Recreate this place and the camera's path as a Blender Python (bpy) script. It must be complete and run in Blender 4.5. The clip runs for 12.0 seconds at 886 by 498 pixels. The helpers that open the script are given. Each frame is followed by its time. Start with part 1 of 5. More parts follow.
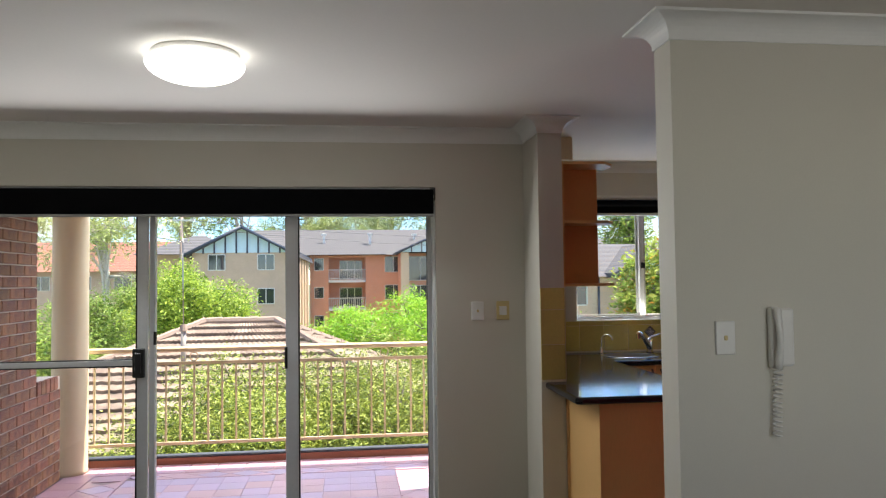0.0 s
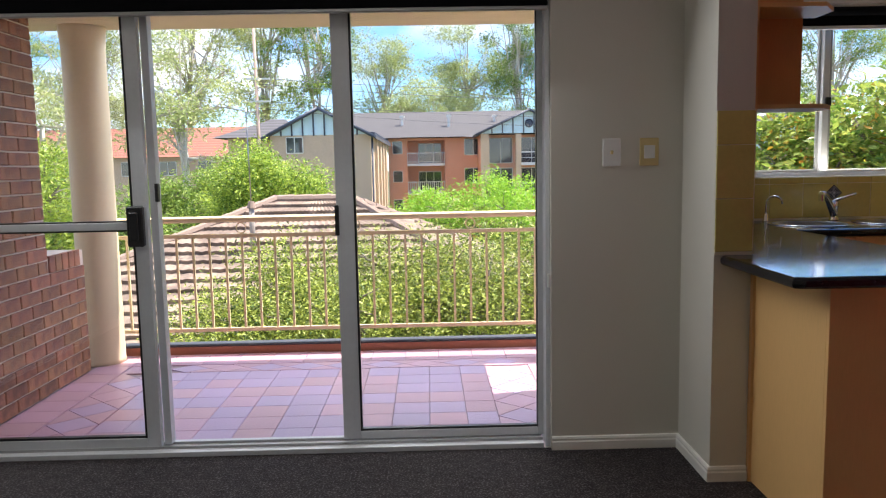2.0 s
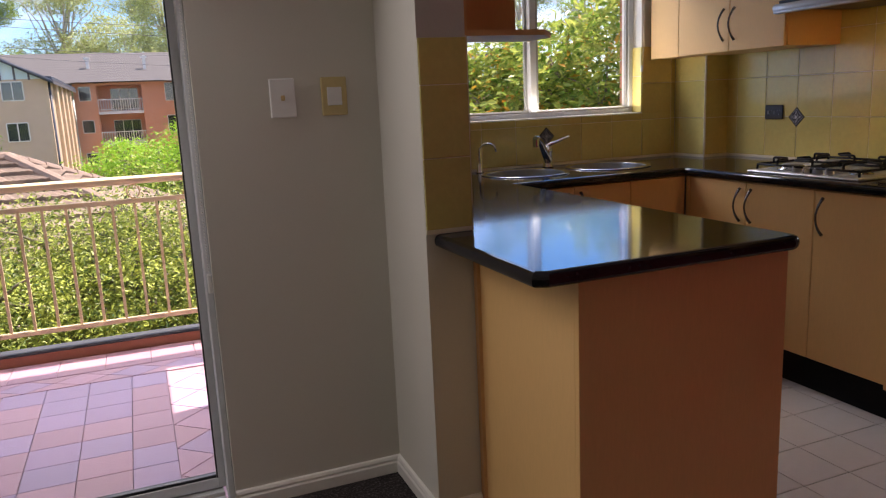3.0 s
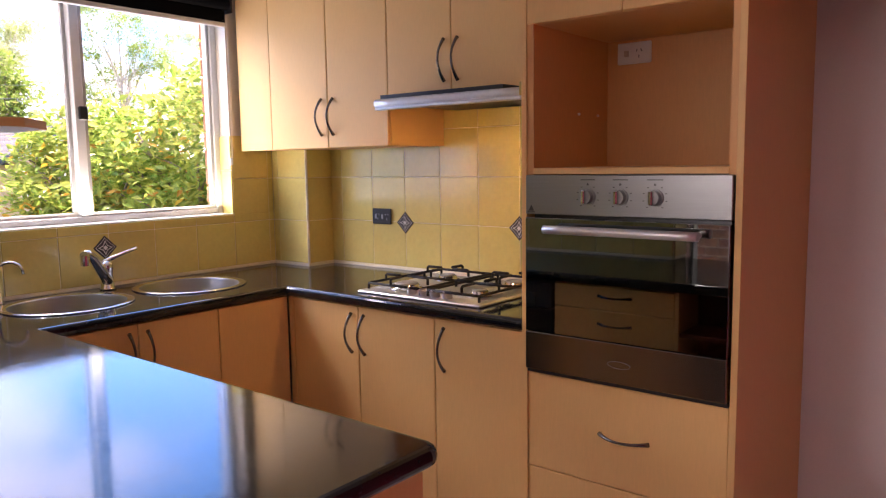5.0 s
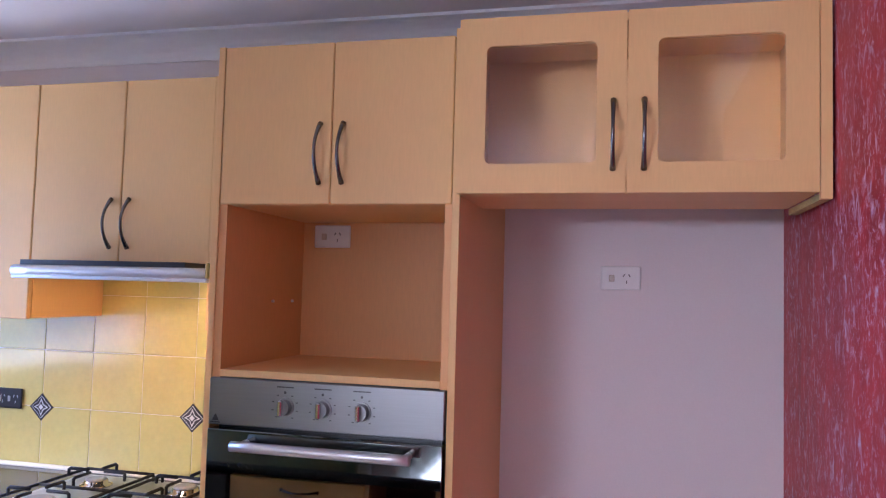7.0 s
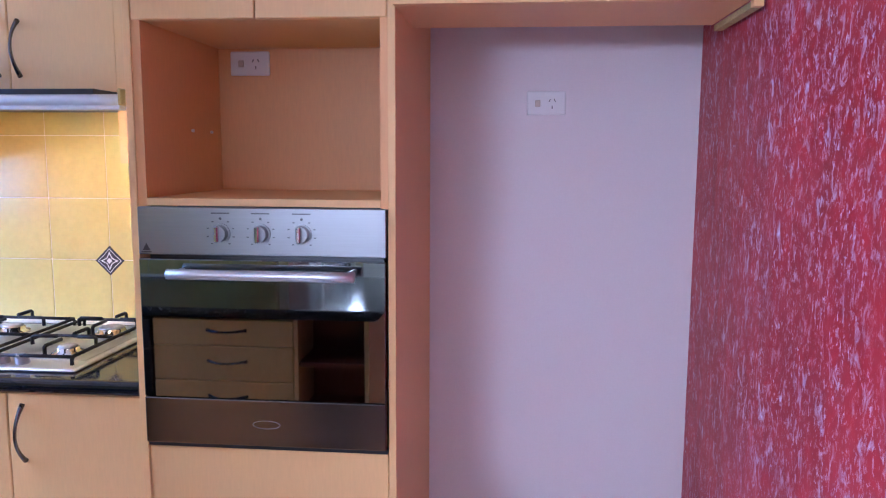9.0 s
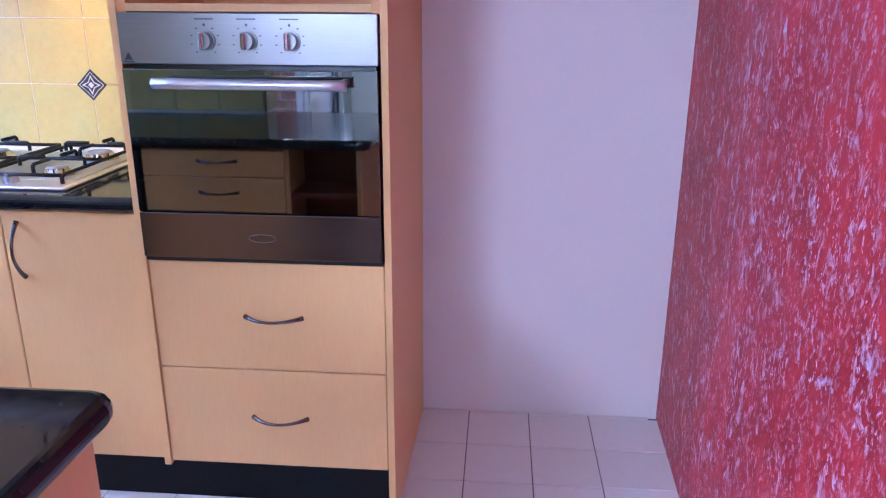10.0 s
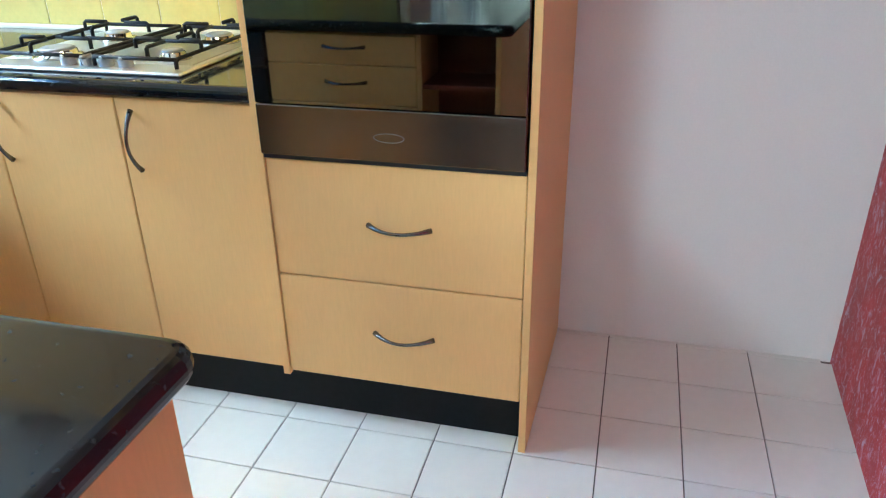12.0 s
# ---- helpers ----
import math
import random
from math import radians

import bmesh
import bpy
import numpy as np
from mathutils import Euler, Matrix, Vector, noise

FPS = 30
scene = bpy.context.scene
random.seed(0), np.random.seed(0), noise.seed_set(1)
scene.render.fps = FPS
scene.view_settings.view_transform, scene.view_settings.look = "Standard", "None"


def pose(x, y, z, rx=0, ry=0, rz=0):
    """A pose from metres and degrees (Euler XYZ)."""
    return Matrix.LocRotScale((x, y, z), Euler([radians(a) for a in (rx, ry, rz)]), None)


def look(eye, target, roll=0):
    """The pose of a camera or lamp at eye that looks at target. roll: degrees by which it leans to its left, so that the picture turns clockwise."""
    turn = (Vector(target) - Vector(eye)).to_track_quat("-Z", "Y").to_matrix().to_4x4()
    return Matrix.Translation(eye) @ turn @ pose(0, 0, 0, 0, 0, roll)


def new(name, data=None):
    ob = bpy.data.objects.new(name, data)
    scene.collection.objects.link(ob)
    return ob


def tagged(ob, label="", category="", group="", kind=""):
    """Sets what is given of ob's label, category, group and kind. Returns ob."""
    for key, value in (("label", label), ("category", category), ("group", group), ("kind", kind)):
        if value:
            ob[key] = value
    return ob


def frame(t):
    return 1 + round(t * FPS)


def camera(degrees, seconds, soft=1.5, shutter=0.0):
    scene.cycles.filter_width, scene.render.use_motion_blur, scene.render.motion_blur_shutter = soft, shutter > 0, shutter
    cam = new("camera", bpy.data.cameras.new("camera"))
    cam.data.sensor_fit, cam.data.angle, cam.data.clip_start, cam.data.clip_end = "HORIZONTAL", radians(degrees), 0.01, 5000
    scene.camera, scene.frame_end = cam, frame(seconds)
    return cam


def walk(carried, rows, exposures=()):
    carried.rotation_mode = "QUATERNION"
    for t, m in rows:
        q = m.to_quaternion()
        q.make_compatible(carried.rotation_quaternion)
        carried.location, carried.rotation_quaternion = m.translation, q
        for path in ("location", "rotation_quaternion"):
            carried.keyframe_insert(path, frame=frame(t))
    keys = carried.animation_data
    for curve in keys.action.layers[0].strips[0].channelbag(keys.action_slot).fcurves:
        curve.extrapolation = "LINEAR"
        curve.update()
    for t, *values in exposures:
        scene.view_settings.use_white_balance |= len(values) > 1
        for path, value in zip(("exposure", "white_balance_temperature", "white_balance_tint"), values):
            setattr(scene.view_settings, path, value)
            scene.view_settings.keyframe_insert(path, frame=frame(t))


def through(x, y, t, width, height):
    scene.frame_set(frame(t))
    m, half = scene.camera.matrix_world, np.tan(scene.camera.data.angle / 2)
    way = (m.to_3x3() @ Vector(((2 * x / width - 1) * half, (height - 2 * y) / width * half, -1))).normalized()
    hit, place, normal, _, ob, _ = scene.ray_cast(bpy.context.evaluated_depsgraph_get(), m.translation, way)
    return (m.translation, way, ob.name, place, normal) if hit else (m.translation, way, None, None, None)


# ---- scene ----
cam = camera(61.5, 12.0, soft=1.2)

PATH = [
    (0, (0.531, -2.625, 1.505), (0.783, -0.643, 1.587), -0.7),
    (0.5, (0.548, -2.417, 1.496), (0.589, -0.426, 1.678), 0.1),
    (1, (0.557, -2.07, 1.434), (0.466, -0.075, 1.545), 0.2),
    (1.5, (0.507, -1.639, 1.336), (0.394, 0.357, 1.288), -0.2),
    (2, (0.549, -1.189, 1.26), (0.585, 0.798, 1.04), -1.1),
    (2.5, (0.688, -0.73, 1.253), (1.075, 1.203, 0.914), -2.3),
    (3, (0.893, -0.336, 1.279), (1.63, 1.481, 0.887), -2.6),
    (3.2, (0.974, -0.224, 1.302), (1.836, 1.533, 0.89), -3.3),
    (4.8, (1.462, 0.268, 1.372), (2.951, 1.578, 1.11), -1.0),
    (5, (1.488, 0.262, 1.38), (3.035, 1.509, 1.151), -0.9),
    (5.5, (1.507, 0.278, 1.417), (3.212, 1.315, 1.283), 0.0),
    (6, (1.571, 0.303, 1.47), (3.395, 1.123, 1.45), 1.0),
    (6.5, (1.658, 0.379, 1.539), (3.562, 0.986, 1.62), 1.6),
    (6.7, (1.683, 0.417, 1.569), (3.607, 0.95, 1.683), 1.7),
    (8.5, (1.659, 0.568, 1.529), (3.648, 0.764, 1.471), 0.7),
    (9, (1.666, 0.571, 1.465), (3.642, 0.750, 1.217), 0.3),
    (9.5, (1.669, 0.564, 1.402), (3.614, 0.733, 0.967), 0.3),
    (10, (1.656, 0.582, 1.348), (3.556, 0.724, 0.738), 0.3),
    (10.5, (1.661, 0.574, 1.32), (3.5, 0.714, 0.546), -0.4),
    (11, (1.658, 0.597, 1.287), (3.446, 0.753, 0.405), -0.5),
    (11.5, (1.721, 0.649, 1.263), (3.478, 0.855, 0.33), -0.7),
    (12, (1.913, 0.657, 1.292), (3.653, 1.114, 0.419), -0.9),
]
walk(cam, [(t, look(eye, target, roll)) for t, eye, target, roll in PATH],
     [(0, 1.45, 7100, 10), (0.5, 1.35, 7100, 8), (1.0, 1.35, 7100, 8), (1.5, 1.3, 6900, 9), (2.5, 1.2, 7100, 20), (3.0, 1.1, 7500, 24),
      (5.0, 2.45, 7700, 34), (5.5, 2.65, 8900, 37), (6.0, 2.9, 6900, 36), (6.5, 3.05, 5900, 31), (8.5, 3.3, 5350, 28), (9.5, 3.55, 4800, 30),
      (10.5, 3.6, 4750, 30), (11.0, 3.65, 5450, 28), (11.5, 3.7, 5600, 14), (12.0, 3.65, 5450, -10)])

# ---- world, sun, exposure ----
SUN_TO = Vector((0.45, 0.08, 1.0)).normalized()
world = bpy.data.worlds.new("world")
scene.world = world
world.use_nodes = True
wn = world.node_tree.nodes
sky = wn.new("ShaderNodeTexSky")
sky.sky_type = "NISHITA"
sky.sun_disc = False
sky.sun_elevation = math.asin(SUN_TO.z)
sky.sun_rotation = math.atan2(SUN_TO.x, SUN_TO.y)
sky.air_density, sky.dust_density, sky.ozone_density = 0.7, 0.05, 5.0
wn["Background"].inputs["Strength"].default_value = 0.15
wl = world.node_tree.links
deep = wn.new("ShaderNodeHueSaturation")
deep.inputs["Saturation"].default_value = 1.2
wl.new(sky.outputs["Color"], deep.inputs["Color"])
sky_at, drift, cloud = wn.new("ShaderNodeTexCoord"), wn.new("ShaderNodeMapping"), wn.new("ShaderNodeTexNoise")
drift.inputs["Scale"].default_value = (1.0, 1.0, 2.6)
cloud.inputs["Scale"].default_value, cloud.inputs["Detail"].default_value, cloud.inputs["Roughness"].default_value = 2.3, 7, 0.55
wl.new(sky_at.outputs["Generated"], drift.inputs["Vector"])
wl.new(drift.outputs["Vector"], cloud.inputs["Vector"])
cover = wn.new("ShaderNodeMapRange")
cover.inputs["From Min"].default_value, cover.inputs["From Max"].default_value, cover.inputs["To Max"].default_value = 0.46, 0.63, 0.9
wl.new(cloud.outputs["Fac"], cover.inputs["Value"])
cloudy = wn.new("ShaderNodeMix")
cloudy.data_type = "RGBA"
cloudy.inputs["B"].default_value = (5.2, 5.4, 5.6, 1)
wl.new(cover.outputs["Result"], cloudy.inputs["Factor"])
wl.new(deep.outputs["Color"], cloudy.inputs["A"])
wl.new(cloudy.outputs["Result"], wn["Background"].inputs["Color"])
sun = new("sun", bpy.data.lights.new("sun", "SUN"))
sun.data.energy, sun.data.angle, sun.data.color = 5.0, radians(0.5), (1.0, 0.95, 0.87)
sun.matrix_world = look((6, 8, 20), Vector((6, 8, 20)) - SUN_TO)

# added fill lamps, not fittings: they stand in for sky and bounced light
for name, loc, size, aim, watts, col in (
        ("door_sky_fill", (-0.3, 1.92, 1.8), (2.6, 0.2), (-0.3, -0.8, 0.6), 13, (0.84, 0.92, 1.0)),
        ("balcony_sky_fill", (0.0, 5.3, 2.95), (4.4, 1.2), (0.0, 3.6, 0.0), 60, (0.86, 0.93, 1.0)),
        ("kitchen_sky_fill", (2.6, 5.0, 3.9), (1.8, 1.4), (3.1, 2.0, 0.6), 48, (0.85, 0.93, 1.0)),
        # deep blue, so its mirror image on the benchtop passes for sky
        ("kitchen_window_fill", (2.98, 3.29, 1.63), (1.15, 0.88), (2.98, 0.9, 1.63), 1.7, (0.10, 0.38, 1.0)),
        # faces up, in place of bounce from the garden onto the ceiling
        ("kitchen_bounce_fill", (2.98, 3.26, 1.19), (1.15, 0.08), (2.98, 3.255, 2.2), 1.5, (0.97, 1.0, 0.92)),
        # source behind the start is inferred; this lamp stands in for it
        ("rear_opening_fill", (2.6, -3.15, 1.5), (1.3, 1.1), (2.3, 0.0, 1.0), 4.4, (0.92, 0.96, 1.0))):
    a = new(name, bpy.data.lights.new(name, "AREA"))
    a.data.shape, a.data.size, a.data.size_y, a.data.energy, a.data.color = "RECTANGLE", *size, watts, col
    a.matrix_world = look(loc, aim)

# ---- materials ----


def mat(name, col, rough=0.5, metal=0.0, var=0.08, scale=6.0, fine=60.0, bump=0.0, bump_scale=0.0, stretch=(1, 1, 1),
        spec=0.5, rand=0.0, col2=None, mix_scale=3.0, mix_lo=0.45, mix_hi=0.6, hue=0.0, rvar=0.08):
    """A procedural surface: base colour with coarse and fine variation, optional second colour in patches, gloss variation and bump."""
    m = bpy.data.materials.new(name)
    m.use_nodes = True
    n, l = m.node_tree.nodes, m.node_tree.links
    b = n["Principled BSDF"]
    b.inputs["Metallic"].default_value = metal
    b.inputs["Specular IOR Level"].default_value = spec
    tc, mp = n.new("ShaderNodeTexCoord"), n.new("ShaderNodeMapping")
    mp.inputs["Scale"].default_value = stretch
    l.new(tc.outputs["Object"], mp.inputs["Vector"])
    big, small = n.new("ShaderNodeTexNoise"), n.new("ShaderNodeTexNoise")
    for t, s in ((big, scale), (small, fine)):
        t.inputs["Scale"].default_value, t.inputs["Detail"].default_value = s, 5
        l.new(mp.outputs["Vector"], t.inputs["Vector"])
    add = n.new("ShaderNodeMath")
    add.operation = "ADD"
    l.new(big.outputs["Fac"], add.inputs[0])
    l.new(small.outputs["Fac"], add.inputs[1])
    rng = n.new("ShaderNodeMapRange")
    rng.inputs["From Min"].default_value, rng.inputs["From Max"].default_value = 0.6, 1.4
    rng.inputs["To Min"].default_value, rng.inputs["To Max"].default_value = 1 - var, 1 + var
    l.new(add.outputs[0], rng.inputs["Value"])
    hsv = n.new("ShaderNodeHueSaturation")
    hsv.inputs["Color"].default_value = (*col, 1)
    value = rng.outputs["Result"]
    if col2:
        patch = n.new("ShaderNodeTexNoise")
        patch.inputs["Scale"].default_value, patch.inputs["Detail"].default_value = mix_scale, 6
        l.new(mp.outputs["Vector"], patch.inputs["Vector"])
        pr = n.new("ShaderNodeMapRange")
        pr.inputs["From Min"].default_value, pr.inputs["From Max"].default_value = mix_lo, mix_hi
        l.new(patch.outputs["Fac"], pr.inputs["Value"])
        mx = n.new("ShaderNodeMix")
        mx.data_type = "RGBA"
        mx.inputs["A"].default_value, mx.inputs["B"].default_value = (*col, 1), (*col2, 1)
        l.new(pr.outputs["Result"], mx.inputs["Factor"])
        l.new(mx.outputs["Result"], hsv.inputs["Color"])
    if rand:
        info = n.new("ShaderNodeObjectInfo")
        rr = n.new("ShaderNodeMapRange")
        rr.inputs["To Min"].default_value, rr.inputs["To Max"].default_value = 1 - rand, 1 + rand
        l.new(info.outputs["Random"], rr.inputs["Value"])
        mul = n.new("ShaderNodeMath")
        mul.operation = "MULTIPLY"
        l.new(value, mul.inputs[0])
        l.new(rr.outputs["Result"], mul.inputs[1])
        value = mul.outputs[0]
        if hue:
            hr = n.new("ShaderNodeMath")
            hr.operation = "MULTIPLY_ADD"
            fr = n.new("ShaderNodeMath")
            fr.operation = "FRACT"
            k = n.new("ShaderNodeMath")
            k.operation = "MULTIPLY"
            k.inputs[1].default_value = 7.31
            l.new(info.outputs["Random"], k.inputs[0])
            l.new(k.outputs[0], fr.inputs[0])
            l.new(fr.outputs[0], hr.inputs[0])
            hr.inputs[1].default_value, hr.inputs[2].default_value = 2 * hue, 0.5 - hue
            l.new(hr.outputs[0], hsv.inputs["Hue"])
    l.new(value, hsv.inputs["Value"])
    l.new(hsv.outputs["Color"], b.inputs["Base Color"])
    ro = n.new("ShaderNodeMapRange")
    ro.inputs["From Min"].default_value, ro.inputs["From Max"].default_value = 0.3, 0.7
    ro.inputs["To Min"].default_value, ro.inputs["To Max"].default_value = max(0.02, rough * (1 - rvar)), min(1, rough * (1 + rvar))
    l.new(big.outputs["Fac"], ro.inputs["Value"])
    l.new(ro.outputs["Result"], b.inputs["Roughness"])
    if bump:
        bt = n.new("ShaderNodeTexNoise")
        bt.inputs["Scale"].default_value, bt.inputs["Detail"].default_value = bump_scale or fine, 4
        l.new(mp.outputs["Vector"], bt.inputs["Vector"])
        bp = n.new("ShaderNodeBump")
        bp.inputs["Strength"].default_value, bp.inputs["Distance"].default_value = bump, 0.01
        l.new(bt.outputs["Fac"], bp.inputs["Height"])
        l.new(bp.outputs["Normal"], b.inputs["Normal"])
    return m


def glow(name, col, strength):
    m = bpy.data.materials.new(name)
    m.use_nodes = True
    b = m.node_tree.nodes["Principled BSDF"]
    b.inputs["Base Color"].default_value = (*col, 1)
    b.inputs["Emission Color"].default_value = (*col, 1)
    b.inputs["Emission Strength"].default_value = strength
    return m


def clear_glass(name, tint=(1, 1, 1)):
    m = bpy.data.materials.new(name)
    m.use_nodes = True
    b = m.node_tree.nodes["Principled BSDF"]
    b.inputs["Base Color"].default_value = (*tint, 1)
    b.inputs["Roughness"].default_value = 0.0
    b.inputs["IOR"].default_value = 1.45
    b.inputs["Transmission Weight"].default_value = 1.0
    return m


def leaf_mat(name, col, col2, rough=0.45, through=0.35):
    """Leaves: colour varied leaf by leaf, some light passing through."""
    m = bpy.data.materials.new(name)
    m.use_nodes = True
    n, l = m.node_tree.nodes, m.node_tree.links
    b = n["Principled BSDF"]
    geo = n.new("ShaderNodeNewGeometry")
    mx = n.new("ShaderNodeMix")
    mx.data_type = "RGBA"
    mx.inputs["A"].default_value, mx.inputs["B"].default_value = (*col, 1), (*col2, 1)
    l.new(geo.outputs["Random Per Island"], mx.inputs["Factor"])
    l.new(mx.outputs["Result"], b.inputs["Base Color"])
    b.inputs["Roughness"].default_value = rough
    tr, sh = n.new("ShaderNodeBsdfTranslucent"), n.new("ShaderNodeMixShader")
    l.new(mx.outputs["Result"], tr.inputs["Color"])
    sh.inputs["Fac"].default_value = through
    l.new(b.outputs["BSDF"], sh.inputs[1])
    l.new(tr.outputs["BSDF"], sh.inputs[2])
    l.new(sh.outputs["Shader"], n["Material Output"].inputs["Surface"])
    return m


def streaked_red():
    """Sponged feature paint: deep red with upright lilac-white streaks and flecks."""
    m = bpy.data.materials.new("sponged_red_paint")
    m.use_nodes = True
    n, l = m.node_tree.nodes, m.node_tree.links
    b = n["Principled BSDF"]
    tc = n.new("ShaderNodeTexCoord")
    fleck = []
    for scale, sz, lo, hi, amount in ((42, 0.5, 0.54, 0.68, 0.95), (140, 0.5, 0.55, 0.65, 0.8), (7, 0.5, 0.42, 0.62, 0.7), (15, 0.55, 0.30, 0.56, 1.0)):
        mp, t, r = n.new("ShaderNodeMapping"), n.new("ShaderNodeTexNoise"), n.new("ShaderNodeMapRange")
        mp.inputs["Scale"].default_value = (1, 1, sz)
        l.new(tc.outputs["Object"], mp.inputs["Vector"])
        l.new(mp.outputs["Vector"], t.inputs["Vector"])
        t.inputs["Scale"].default_value, t.inputs["Detail"].default_value, t.inputs["Roughness"].default_value = scale, 7, 0.68
        t.inputs["Distortion"].default_value = 0.7
        r.inputs["From Min"].default_value, r.inputs["From Max"].default_value, r.inputs["To Max"].default_value = lo, hi, amount
        l.new(t.outputs["Fac"], r.inputs["Value"])
        fleck.append(r.outputs["Result"])
    reds = n.new("ShaderNodeMix")
    reds.data_type = "RGBA"
    reds.inputs["A"].default_value, reds.inputs["B"].default_value = (0.37, 0.014, 0.024, 1), (0.58, 0.03, 0.045, 1)
    l.new(fleck[2], reds.inputs["Factor"])
    top = n.new("ShaderNodeMath")
    top.operation = "MAXIMUM"
    l.new(fleck[0], top.inputs[0])
    l.new(fleck[1], top.inputs[1])
    mx = n.new("ShaderNodeMix")
    mx.data_type = "RGBA"
    clump = n.new("ShaderNodeMath")
    clump.operation = "MULTIPLY"
    l.new(top.outputs[0], clump.inputs[0])
    l.new(fleck[3], clump.inputs[1])
    mx.inputs["B"].default_value = (0.66, 0.60, 0.82, 1)
    l.new(reds.outputs["Result"], mx.inputs["A"])
    l.new(clump.outputs[0], mx.inputs["Factor"])
    l.new(mx.outputs["Result"], b.inputs["Base Color"])
    b.inputs["Roughness"].default_value = 0.5
    bp = n.new("ShaderNodeBump")
    bp.inputs["Strength"].default_value, bp.inputs["Distance"].default_value = 0.25, 0.004
    l.new(top.outputs[0], bp.inputs["Height"])
    l.new(bp.outputs["Normal"], b.inputs["Normal"])
    return m


WALL = mat("wall_paint", (0.63, 0.60, 0.525), 0.6, var=0.03, scale=1.5, fine=180, bump=0.06, bump_scale=260)
NOOKWALL = mat("nook_paint", (0.72, 0.66, 0.64), 0.55, var=0.03, scale=1.2, fine=150, bump=0.05, bump_scale=240)
CEIL = mat("ceiling_paint", (0.74, 0.70, 0.66), 0.75, var=0.02, scale=0.8, fine=90, bump=0.05, bump_scale=200)
TRIM = mat("trim_gloss", (0.78, 0.76, 0.70), 0.35, var=0.03)
CORN = mat("cornice_paint", (0.8, 0.8, 0.78), 0.6, var=0.02)
RED = streaked_red()
LAM = mat("beech_laminate", (0.80, 0.485, 0.195), 0.5, spec=0.3, var=0.05, scale=1.2, fine=220, stretch=(1, 1, 0.12))
LAMEDGE = mat("laminate_edging", (0.72, 0.41, 0.17), 0.45, var=0.05)
STONE = mat("black_benchtop", (0.010, 0.010, 0.012), 0.09, var=0.5, scale=40, fine=300, col2=(0.05, 0.05, 0.055), mix_scale=90,
            mix_lo=0.62, mix_hi=0.72, rvar=0.5)
STEEL = mat("brushed_steel", (0.29, 0.29, 0.285), 0.34, 1.0, var=0.06, scale=3, fine=400, stretch=(1, 0.02, 1), rvar=0.2)
STEELP = mat("polished_steel", (0.66, 0.66, 0.66), 0.12, 1.0, var=0.05)
CHROME = mat("chrome", (0.75, 0.75, 0.76), 0.06, 1.0, var=0.03)
ALU = mat("white_aluminium", (0.64, 0.65, 0.66), 0.4, 0.15, var=0.05)
ALUIN = mat("grey_aluminium", (0.40, 0.40, 0.39), 0.4, 0.4, var=0.05)
DARKMETAL = mat("gunmetal_handle", (0.17, 0.155, 0.15), 0.24, 0.95, var=0.1)
BLACK = mat("black_plastic", (0.014, 0.014, 0.015), 0.35, var=0.2)
IRON = mat("enamelled_iron", (0.006, 0.006, 0.007), 0.5, spec=0.3, var=0.3, bump=0.1, bump_scale=300)
BLIND = mat("black_blind_fabric", (0.004, 0.004, 0.005), 0.9, var=0.2, fine=400, spec=0.1)
KICK = mat("black_kickboard", (0.007, 0.008, 0.010), 0.6, var=0.3, spec=0.2)
WHITEP = mat("white_plastic", (0.76, 0.75, 0.72), 0.3, var=0.02)
CREAMP = mat("aged_cream_plastic", (0.60, 0.47, 0.22), 0.35, var=0.06)
PLUG = mat("dark_slot", (0.05, 0.045, 0.045), 0.5, var=0.05)
OVENGLASS = mat("mirrored_oven_glass", (0.20, 0.22, 0.21), 0.025, 1.0, var=0.05, rvar=0.1)
WTILE = mat("yellow_glazed_tile", (0.68, 0.565, 0.19), 0.18, var=0.07, scale=9, fine=60, rand=0.05, hue=0.006,
            col2=(0.66, 0.52, 0.165), mix_scale=7, mix_lo=0.5, mix_hi=0.75, bump=0.05, bump_scale=18)
GROUT = mat("grout", (0.84, 0.77, 0.58), 0.85, var=0.08)
DECO = mat("grey_deco_tile", (0.06, 0.055, 0.06), 0.25, var=0.2, col2=(0.45, 0.42, 0.42), mix_scale=60, mix_lo=0.7, mix_hi=0.8)
DECOL = mat("pale_deco_band", (0.68, 0.66, 0.66), 0.3, var=0.1)
FTILE = mat("floor_tile_glaze", (0.76, 0.72, 0.68), 0.25, var=0.03, scale=4, fine=40, rand=0.025, bump=0.03, bump_scale=30)
FGROUT = mat("floor_grout", (0.13, 0.105, 0.095), 0.9, var=0.4, scale=8)
CARPET = mat("charcoal_carpet", (0.040, 0.034, 0.033), 0.95, var=0.6, scale=22, fine=150, bump=1.0, bump_scale=170, spec=0.1,
             col2=(0.125, 0.112, 0.118), mix_scale=110, mix_lo=0.5, mix_hi=0.68)
PAVER = mat("terracotta_paver", (0.52, 0.32, 0.40), 0.3, var=0.1, scale=6, fine=70, rand=0.06, hue=0.02, bump=0.08, bump_scale=80)
PAVERG = mat("grey_paver", (0.45, 0.335, 0.50), 0.3, var=0.1, scale=6, fine=70, rand=0.06, hue=0.02, bump=0.08, bump_scale=80)
PJOINT = mat("paver_joint", (0.32, 0.25, 0.28), 0.95, var=0.15)
BRICK = mat("brown_brick", (0.33, 0.15, 0.088), 0.85, var=0.3, scale=25, fine=120, rand=0.22, hue=0.012, bump=0.5, bump_scale=70,
            col2=(0.14, 0.062, 0.05), mix_scale=8, mix_lo=0.5, mix_hi=0.7)
MORTAR = mat("mortar", (0.68, 0.60, 0.54), 0.95, var=0.12, bump=0.4, bump_scale=90)
